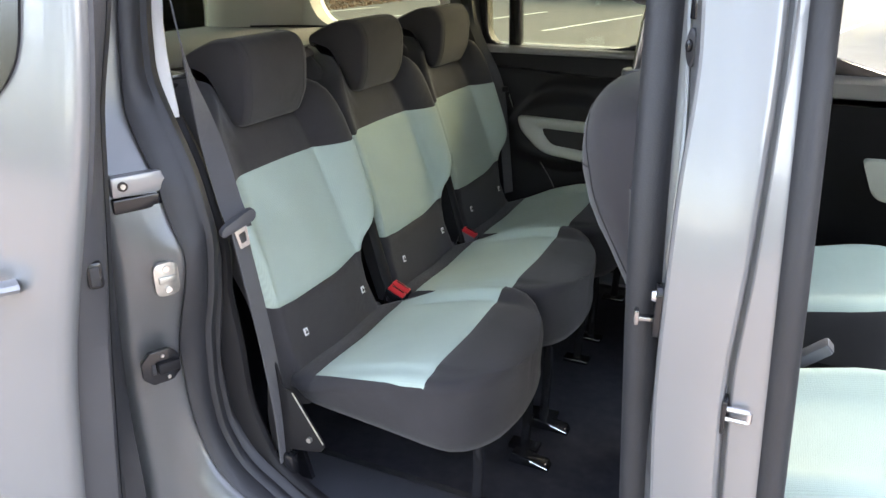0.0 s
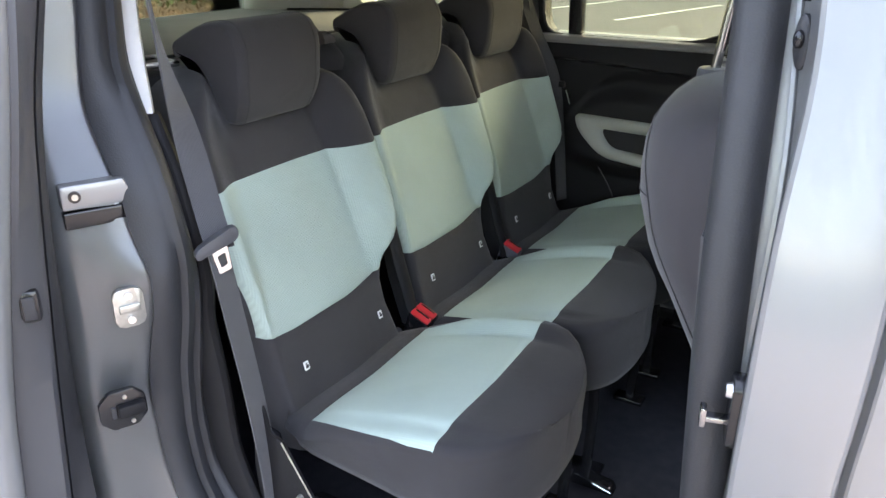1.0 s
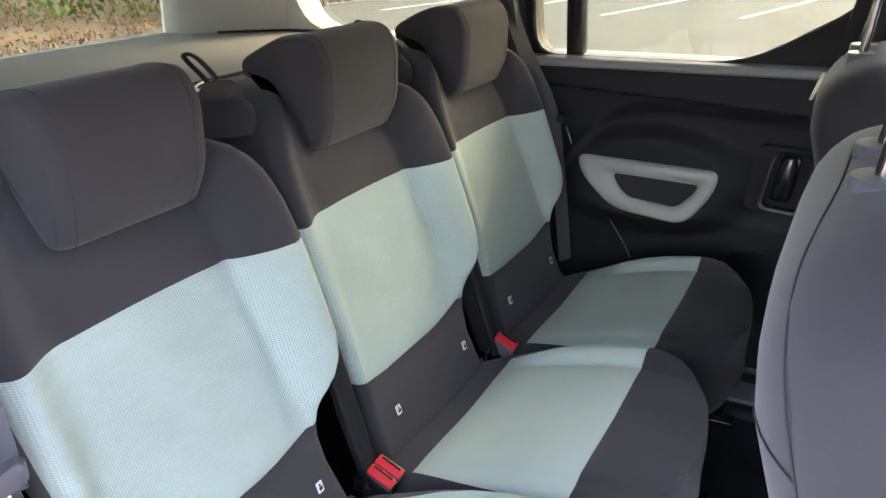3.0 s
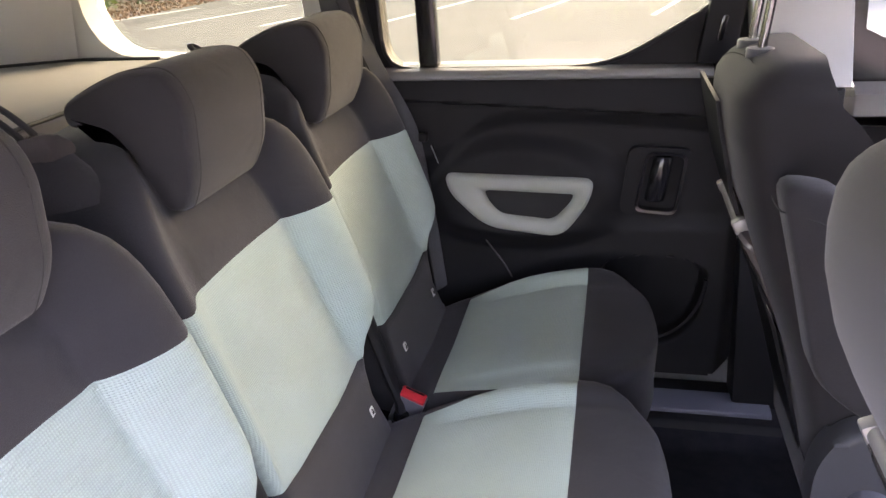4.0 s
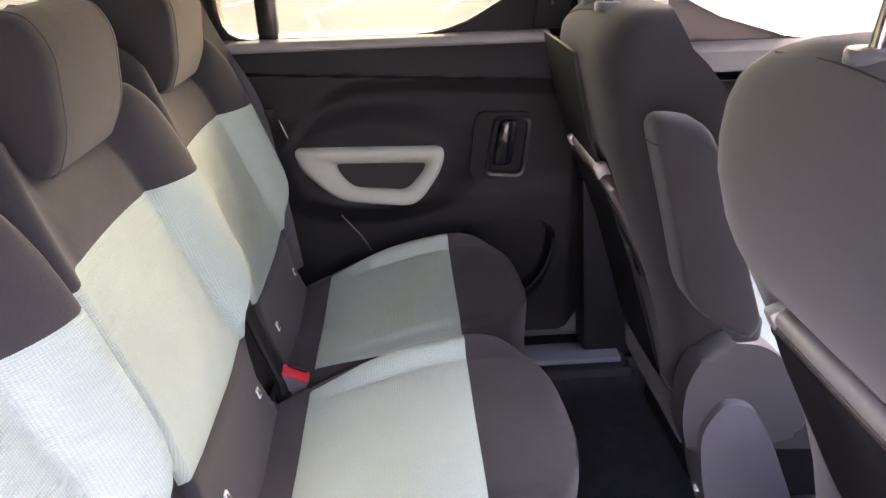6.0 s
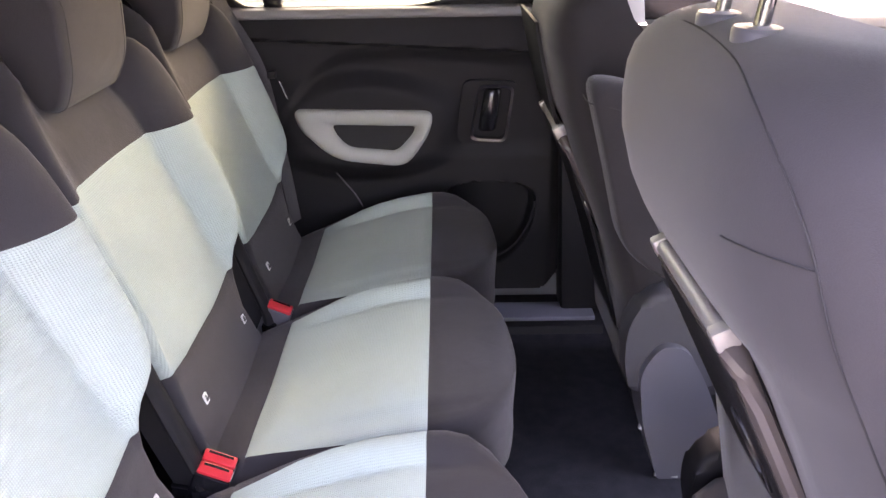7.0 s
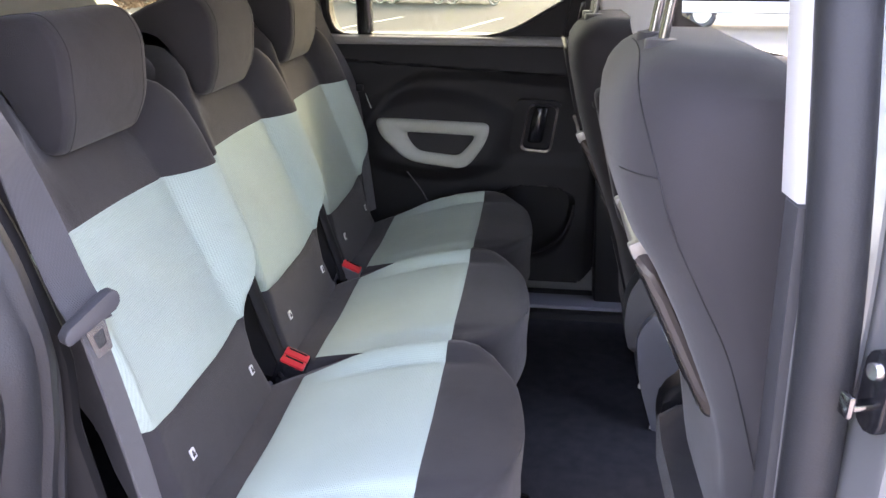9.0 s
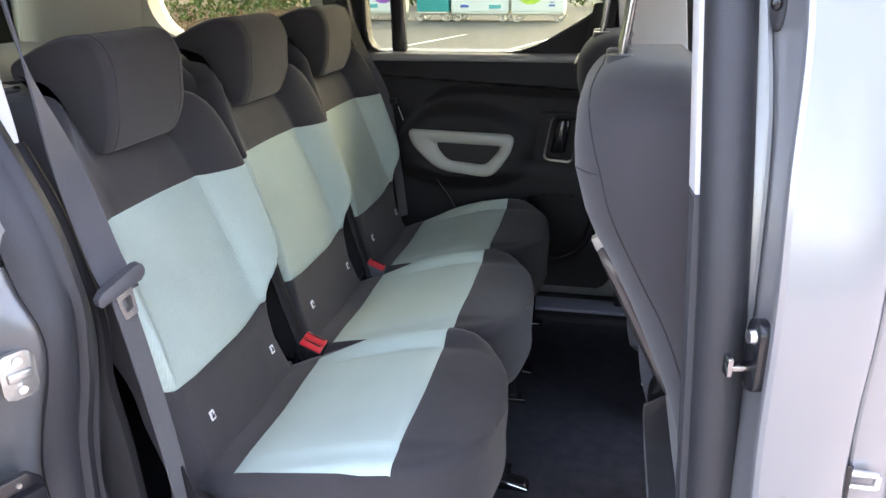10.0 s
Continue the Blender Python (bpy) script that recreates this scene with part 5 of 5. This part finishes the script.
def buckle(y, label, double):
    ob = thing("belt_buckle", (0.02, y, 0.72), label, "belt buckle", "belt buckles between the rear seats")
    m = Matrix.Translation((0.058, y, 0.768)) @ Matrix.Rotation(radians(24), 4, "Y") @ Matrix.Rotation(radians(14), 4, "X")
    w, d = 0.026, (0.023 if double else 0.013)
    bm = bmesh.new()
    rbox(bm, -w - 0.003, w + 0.003, -d - 0.003, d + 0.003, -0.085, 0.0, 0.005, 2, m)
    part("casing", bm, GLOSS_BLACK if double else SLATE, ob)
    for s in ((-d / 2, d / 2) if double else (0,)):
        bm = bmesh.new()
        half = d / 2 - 0.0012 if double else d
        rbox(bm, -w, w, s - half, s + half, -0.012, 0.005, 0.003, 2, m)
        button = part("release_button", bm, RED, ob, "red release button")
        bm = bmesh.new()
        rbox(bm, -w * 0.75, w * 0.75, s + half - 0.007, s + half - 0.003, 0.0044, 0.0056, 0.0, 1, m)
        part("tongue_slot", bm, GLOSS_BLACK, button)


def sleeve(y):
    ob = thing("buckle_sleeve", (0.0, y, 0.78), "black padded buckle sleeve between two backrests", "belt sleeve", "buckle sleeves between the rear seats")
    bm = bmesh.new()
    loft(bm, [[(x + 0.012 * k * math.cos(a), y + w * k * math.sin(a), z) for a in (2 * math.pi * q / 12 for q in range(12))] for x, z, w, k in ((-0.052, 1.06, 0.010, 0.5), (-0.048, 1.05, 0.016, 0.9), (-0.038, 1.0, 0.019, 1.0), (-0.012, 0.90, 0.020, 1.0), (0.012, 0.82, 0.020, 1.0), (0.03, 0.76, 0.018, 1.0), (0.035, 0.70, 0.018, 1.0))])
    part("sleeve_body", bm, TRIM, ob)
    bm = bmesh.new()
    rbox(bm, 0.018, 0.048, y - 0.019, y + 0.019, 0.715, 0.735, 0.004)
    part("collar", bm, GLOSS_BLACK, ob)


sleeve(-0.252)
sleeve(0.248)
buckle(-0.25, "black belt buckle with paired red release buttons", True)
buckle(0.25, "black belt buckle with a red release button", False)



def front_buckle(y):
    ob = thing("belt_buckle", (1.08, y, 0.60), "grey plastic belt buckle standing beside the front seat", "belt buckle")
    m = Matrix.Translation((1.122, y, 0.762)) @ Matrix.Rotation(radians(48), 4, "Y")
    bm = bmesh.new()
    rbox(bm, -0.014, 0.014, -0.024, 0.024, -0.06, 0.03, 0.005, 2, m)
    part("casing", bm, SLATE, ob)
    bm = bmesh.new()
    rbox(bm, -0.012, 0.012, -0.02, 0.02, 0.026, 0.034, 0.003, 2, m)
    part("release_button", bm, SLATE, ob)


front_buckle(-0.135)

# release straps on top of the backrests
for y in (-0.19, 0.31):
    strap = thing("release_strap", (-0.275, y, 1.34), "black webbing release loop on a shiny grey base", "strap", "release straps on the backrests")
    bm = bmesh.new()
    loft(bm, [[(-0.275 + 0.036 * k * math.cos(a) * 1.2, y + 0.036 * k * math.sin(a), z + 0.10 * (0.045 * k * math.cos(a))) for a in (2 * math.pi * (q + 0.5) / 6 for q in range(6))] for k, z in ((1.12, 1.378), (1.15, 1.384), (1.08, 1.392), (0.72, 1.404), (0.5, 1.407))])
    part("base", bm, BRONZE, strap, "glossy brown-grey base")
    bm = bmesh.new()
    loft(bm, [[(-0.275 + 0.036 * k * math.cos(a) * 1.2, y + 0.036 * k * math.sin(a), z) for a in (2 * math.pi * q / 20 for q in range(20))] for k, z in ((2.1, 1.328), (1.9, 1.342), (1.5, 1.358), (1.2, 1.372), (1.0, 1.383))])
    part("collar", bm, DARK, strap, "charcoal fabric collar", flat=60)
    bm = bmesh.new()
    tube(bm, [(-0.315, y - 0.008, 1.393), (-0.298, y - 0.034, 1.398), (-0.262, y - 0.045, 1.398)], 0.0035, 6)
    part("steel_edge", bm, CHROME, strap)
    bm = bmesh.new()
    pts = curve([(-0.272, y + 0.011, 1.398), (-0.290, y + 0.012, 1.416), (-0.318, y + 0.012, 1.438), (-0.330, y + 0.006, 1.446), (-0.330, y - 0.006, 1.446), (-0.318, y - 0.012, 1.438), (-0.290, y - 0.012, 1.416), (-0.272, y - 0.011, 1.398)], 5)
    tube(bm, pts, 0.0052, 8, flat=0.7)
    part("loop", bm, RUBBER, strap)
# steel catch loop beside the near backrest
loop = thing("catch_loop", (-0.34, -0.62, 1.33), "bright steel seat catch frame beside the near backrest", "catch")
bm = bmesh.new()
tube(bm, [(-0.395, -0.565, 1.386), (-0.29, -0.60, 1.386), (-0.315, -0.662, 1.386), (-0.40, -0.64, 1.386)], 0.006, 8, closed=True)
part("steel_rod", bm, CHROME, loop)
bm = bmesh.new()
rbox(bm, -0.41, -0.285, -0.70, -0.575, 1.32, 1.372, 0.01)
part("mount", bm, TRIM, loop)

# thin release cord hanging between the far seat and the door
cord = thing("pull_cord", (0.20, 0.78, 0.86), "thin grey pull cord hanging beside the far rear seat", "pull cord")
bm = bmesh.new()
tube(bm, curve([(0.12, 0.79, 0.885), (0.145, 0.775, 0.86), (0.17, 0.76, 0.835), (0.19, 0.755, 0.80)], 4), 0.002, 6)
part("strand", bm, BELT, cord)

# rounded housing between the front seats
box = thing("console_box", (0.88, 0.15, FLOOR), "mid-grey rounded plastic housing standing on the carpet", "console")
prof = rounded([(0.857, FLOOR), (0.812, 0.56), (0.795, 0.69), (0.835, 0.752), (0.885, 0.742), (0.93, 0.665), (1.03, FLOOR)], [0.004, 0.05, 0.035, 0.045, 0.04, 0.08, 0.004], 6)
bm = bmesh.new()
prism(bm, prof, "y", 0.099, 0.196, 0.010, 4)
shell = part("shell", bm, SLATE, box, flat=50)
bm = bmesh.new()
tube(bm, [(0.852, 0.107, FLOOR + 0.006), (0.90, 0.101, FLOOR + 0.005)], 0.004, 6)
part("floor_clip", bm, ZINC, box, "bright metal floor clip")
bm = bmesh.new()
bmesh.ops.create_cone(bm, cap_ends=True, segments=14, radius1=0.008, radius2=0.007, depth=0.006, matrix=Matrix.Translation((0.8245, 0.15, 0.52)) @ Matrix.Rotation(radians(-73), 4, "Y"))
part("screw_cap", bm, TAG, box, "small pale screw cap")
# folded armrest
arm = thing("armrest", (0.76, 0.085, 0.90), "charcoal cloth armrest folded up beside the front seat", "armrest")
bm = bmesh.new()
prof = rounded([(0.645, 1.285), (0.735, 1.272), (0.80, 1.10), (0.858, 0.93), (0.845, 0.90), (0.79, 0.925), (0.725, 0.98), (0.69, 1.12)], [0.035, 0.035, 0.08, 0.02, 0.02, 0.03, 0.05, 0.08], 4)
loft(bm, [[Vector((0.755 + (x - 0.755) * k, 0.09 + t, 1.08 + (z - 1.08) * k)) for x, z in prof] for t, k in ((-0.040, 0.86), (-0.038, 0.93), (-0.031, 0.975), (-0.02, 1), (0.02, 1), (0.031, 0.975), (0.038, 0.93), (0.040, 0.86))])
pad = part("pad", bm, DARK, arm, flat=60)
bm = bmesh.new()
tube(bm, [(0.652, 0.125, 1.243), (0.650, 0.09, 1.243), (0.653, 0.062, 1.243), (0.672, 0.0515, 1.241), (0.70, 0.0495, 1.233), (0.735, 0.0515, 1.215)], 0.0012, 5)
part("seam", bm, PIPING, pad)
bm = bmesh.new()
rbox(bm, 0.82, 0.87, 0.075, 0.135, 0.885, 0.935, 0.012, 3)
part("hinge", bm, TRIM_GREY, arm, "grey plastic armrest hinge")

# ---- outside ----
def ground_material():
    m = material("worn_asphalt", (0.085, 0.080, 0.071), 0.95, vary=0.22, scale=0.8, bump=0.6, bump_scale=60)
    return m


ASPHALT = ground_material()
bm = bmesh.new()
us = [-400, -120, -50, -20, -8, 0, 8, 20, 50, 120, 400]
sheet(bm, lambda x, y: Vector((x, y, 0)), us, us)
tagged(part("ground", bm, ASPHALT, None), "worn pale asphalt of a car park", "ground", kind="structure")
PAVER = material("pale_pavers", (0.34, 0.285, 0.235), 0.95, vary=0.2, scale=5, bump=0.5, bump_scale=80)
bm = bmesh.new()
sheet(bm, lambda x, y: Vector((x, y, 0.006)), [-14 + 2 * i for i in range(15)], [-9 + i for i in range(10)])
tagged(part("pavement", bm, PAVER, None), "pale beige paving beside the parked car", "pavement", kind="structure")
PAINT = material("road_paint", (0.6, 0.6, 0.56), 0.8, vary=0.25, scale=3)
for i in range(7):
    bm = bmesh.new()
    x = -12 + 2.6 * i
    prism(bm, [(x, 14.0), (x + 0.1, 14.0), (x + 1.2, 18.8), (x + 1.1, 18.8)], "z", 0.0, 0.004)
    tagged(part("parking_line", bm, PAINT, None), "faded white parking line on asphalt", "road marking", "parking lines", "structure")


# hedge and leaf-strewn bank behind the car
def leaf_cloud(name, mat, n, place, size, label, category):
    bm = bmesh.new()
    rnd = random.Random(len(name))
    for _ in range(n):
        p, s = Vector(place(rnd)), size * rnd.uniform(0.6, 1.5)
        q = Euler((rnd.uniform(0, 6.3), rnd.uniform(0, 6.3), rnd.uniform(0, 6.3))).to_matrix()
        bm.faces.new([bm.verts.new(p + q @ Vector(v) * s) for v in ((-0.5, 0, 0), (0, -0.28, 0.05), (0.5, 0, 0), (0, 0.28, 0.05))])
    return tagged(part(name, bm, mat, None), label, category, kind="stuff")


def island_material(name, colors, rough=0.8):
    m = bpy.data.materials.new(name)
    m.use_nodes = True
    n, l = m.node_tree.nodes, m.node_tree.links
    g, r = n.new("ShaderNodeNewGeometry"), n.new("ShaderNodeValToRGB")
    r.color_ramp.elements[0].color, r.color_ramp.elements[1].color = (*colors[0], 1), (*colors[-1], 1)
    for i, c in enumerate(colors[1:-1]):
        r.color_ramp.elements.new((i + 1) / (len(colors) - 1)).color = (*c, 1)
    l.new(g.outputs["Random Per Island"], r.inputs[0])
    l.new(r.outputs[0], n["Principled BSDF"].inputs["Base Color"])
    n["Principled BSDF"].inputs["Roughness"].default_value = rough
    return m


HEDGE = island_material("hedge_leaves", [(0.03, 0.06, 0.015), (0.06, 0.11, 0.02), (0.10, 0.15, 0.03), (0.16, 0.16, 0.04)])
LITTER = island_material("fallen_leaves", [(0.15, 0.065, 0.03), (0.24, 0.115, 0.06), (0.30, 0.20, 0.12), (0.19, 0.11, 0.06)])
SOIL = material("bank_soil", (0.16, 0.11, 0.07), 0.95, vary=0.35, scale=1.5, bump=0.6, bump_scale=25)


def bank_height(x, y):
    return 0.7 * step(-11.5, -15.0, x + 0.08 * y) + 0.06 * noise.noise((x * 0.7, y * 0.7, 0))


bm = bmesh.new()
sheet(bm, lambda u, v: Vector((-u, v, bank_height(-u, v) - 0.02)), [11, 11.6, 12.2, 13, 14, 15, 16, 17, 18, 20, 24], [-10 + 2 * i for i in range(28)])
tagged(part("bank", bm, SOIL, None), "brown soil bank under fallen leaves", "bank", kind="structure")


def on_bank(rnd):
    x, y = rnd.uniform(-15.6, -11.3), rnd.uniform(-8, 34)
    return x, y, max(0, bank_height(x, y)) + 0.03


leaf_cloud("leaf_litter", LITTER, 15000, on_bank, 0.085, "brown fallen leaves strewn over the bank", "leaves")


def in_hedge(rnd):
    y = rnd.uniform(-8, 40)
    d = rnd.random() ** 2
    near_end = step(5, 9, y)
    return -14.8 - d * 1.4 + 2.2 * near_end + 0.5 * noise.noise((0, y * 0.5, 0)), y, 0.7 - 0.55 * near_end + rnd.random() ** 0.8 * (3.2 + 0.6 * noise.noise((3, y * 0.4, 0)))


leaf_cloud("hedge", HEDGE, 22000, in_hedge, 0.17, "dense green hedge along the car park edge", "hedge")


def in_far_hedge(rnd):
    x = rnd.uniform(-19, 1.0)
    return x, 35.0 + rnd.random() ** 2 * 2 + 0.4 * noise.noise((x * 0.5, 0, 0)), 0.1 + rnd.random() ** 0.8 * 3.4


leaf_cloud("far_hedge", HEDGE, 16000, in_far_hedge, 0.2, "dense green hedge beyond the car park", "hedge")


# unseen hedge, added to keep low sky light off the open doorway
def in_sky_screen(rnd):
    x = rnd.uniform(-16, 26)
    # tallest in the middle, to darken what the centre pillar reflects
    return x, -11.5 - rnd.random() ** 2 * 2 + 0.4 * noise.noise((x * 0.5, 7, 0)), rnd.random() ** 0.8 * (3.4 + 5.0 * step(15, 7, x) * step(-14, -4, x) + 0.8 * noise.noise((x * 0.3, 2, 0)))


leaf_cloud("near_hedge", HEDGE, 26000, in_sky_screen, 0.24, "unseen green hedge added to hold back low sky light", "hedge")

# recycling banks on castors
TEAL = material("teal_steel", (0.03, 0.36, 0.36), 0.45, vary=0.08, scale=2)
WHITE = material("white_panel", (0.80, 0.82, 0.80), 0.4, vary=0.04, scale=2)
LIME = material("lime_print", (0.42, 0.62, 0.03), 0.45, vary=0.05)
GREEN = material("green_print", (0.10, 0.45, 0.08), 0.45, vary=0.05)
PURPLE = material("purple_print", (0.30, 0.08, 0.45), 0.45, vary=0.05)
BLUE = material("blue_print", (0.04, 0.10, 0.42), 0.45, vary=0.05)


def recycling_bank(x, y, w, mat, label, prints):
    ob = thing("recycling_bank", (x, y, 0), label, "recycling bin", "row of recycling banks")
    bm = bmesh.new()
    rbox(bm, x - w / 2, x + w / 2, y - 0.6, y + 0.6, 0.32, 1.75, 0.04)
    part("bin_body", bm, mat, ob)
    bm = bmesh.new()
    prism(bm, rounded([(x - w / 2 - 0.03, 1.75), (x + w / 2 + 0.03, 1.75), (x + w / 2 - 0.15, 1.98), (x - w / 2 + 0.15, 1.98)], 0.05, 3), "y", y - 0.63, y + 0.63, 0.02)
    part("lid", bm, mat, ob)
    bm = bmesh.new()
    rbox(bm, x - w / 2 + 0.02, x + w / 2 - 0.02, y - 0.56, y + 0.56, 0.22, 0.32, 0.01)
    part("chassis", bm, ZINC, ob)
    for a in (-0.40, 0.40):
        for b in (-0.5, 0.5):
            bm = bmesh.new()
            c = Vector((x + a * w, y + b, 0.17))
            tube(bm, [c + Vector((0.15 * math.cos(q), 0, 0.15 * math.sin(q))) for q in (2 * math.pi * k / 20 for k in range(20))], 0.022, 6, closed=True)
            wheel = part("castor", bm, ZINC, ob)
            bm = bmesh.new()
            rbox(bm, c.x - 0.03, c.x + 0.03, c.y - 0.05, c.y + 0.05, 0.15, 0.24, 0.01)
            part("fork", bm, ZINC, wheel)
    for kind, m_, u, v, r in prints:
        bm = bmesh.new()
        if kind == "swoosh":
            lo_ = [(x + u + r * 1.6 * (k / 12 - 0.5), v + r * (0.8 * (k / 12) ** 2 - 0.35)) for k in range(13)]
            hi_ = [(a, b + r * (0.12 + 0.32 * math.sin(math.pi * k / 12))) for k, (a, b) in enumerate(lo_)]
            prism(bm, lo_ + hi_[::-1], "y", y - 0.608, y - 0.602)
        elif kind == "disc":
            prism(bm, [(x + u + r * math.cos(q), v + r * math.sin(q)) for q in (2 * math.pi * k / 24 for k in range(24))], "y", y - 0.608, y - 0.602)
        else:
            rbox(bm, x + u - r, x + u + r, y - 0.608, y - 0.602, v - r * 0.3, v + r * 0.3, 0)
        part("printed_panel", bm, m_, ob)


recycling_bank(-5.15, 24.6, 1.1, TEAL, "teal steel recycling bank on small castor wheels", [("bar", WHITE, 0.0, 0.9, 0.3)])
recycling_bank(-3.55, 24.5, 1.9, WHITE, "white recycling bank with a lime green swoosh", [("swoosh", LIME, -0.1, 1.0, 0.75), ("swoosh", GREEN, -0.25, 1.3, 0.55), ("bar", BLUE, -0.5, 0.50, 0.14), ("bar", TEAL, 0.5, 0.48, 0.2)])
recycling_bank(-1.65, 24.4, 1.7, WHITE, "white recycling bank with a lime green disc", [("disc", LIME, -0.25, 1.05, 0.50), ("disc", WHITE, -0.2, 1.15, 0.28), ("bar", BLUE, 0.45, 0.52, 0.10), ("bar", BLUE, 0.45, 0.62, 0.06)])
recycling_bank(-7.0, 24.8, 1.4, WHITE, "white recycling bank with purple print on castor wheels", [("disc", PURPLE, 0.1, 1.0, 0.42), ("bar", TEAL, -0.3, 0.5, 0.2)])

# white van parked beyond the front doors
van = thing("parked_van", (5.6, 17.0, 0), "white panel van parked on the asphalt", "van")
VAN = material("white_van_paint", (0.82, 0.83, 0.84), 0.3, vary=0.02, scale=2, coat=0.5)
bm = bmesh.new()
prof = rounded([(2.9, 0.35), (8.3, 0.35), (8.35, 0.95), (7.9, 1.15), (7.1, 1.95), (6.6, 2.25), (3.0, 2.3), (2.88, 1.6)], [0.05, 0.1, 0.15, 0.1, 0.2, 0.2, 0.12, 0.2], 4)
loft(bm, [[Vector((5.6 + (a - 5.6) * k, y, 1.3 + (b - 1.3) * k)) for a, b in prof] for y, k in ((16.05, 0.97), (16.12, 1.0), (17.9, 1.0), (17.97, 0.97))])
shell = part("body_shell", bm, VAN, van, flat=50)
bm = bmesh.new()
prism(bm, rounded([(5.9, 1.35), (7.2, 1.3), (6.75, 1.95), (5.95, 1.98)], 0.06, 3), "y", 16.03, 16.06)
part("side_window", bm, GLOSS_BLACK, van)
for x in (4.0, 7.2):
    for y in (16.15, 17.85):
        bm = bmesh.new()
        tube(bm, [Vector((x + 0.25 * math.cos(q), y, 0.33 + 0.25 * math.sin(q))) for q in (2 * math.pi * k / 24 for k in range(24))], 0.08, 8, closed=True)
        wheel = part("wheel", bm, RUBBER, van)
        bm = bmesh.new()
        bmesh.ops.create_cone(bm, cap_ends=True, segments=20, radius1=0.2, radius2=0.2, depth=0.1, matrix=Matrix.Translation((x, y, 0.33)) @ Matrix.Rotation(radians(90), 4, "X"))
        part("rim", bm, ZINC, wheel)
bm = bmesh.new()
rbox(bm, 2.9, 8.3, 16.03, 16.06, 0.60, 0.70, 0.01)
part("rub_strip", bm, GLOSS_BLACK, van)
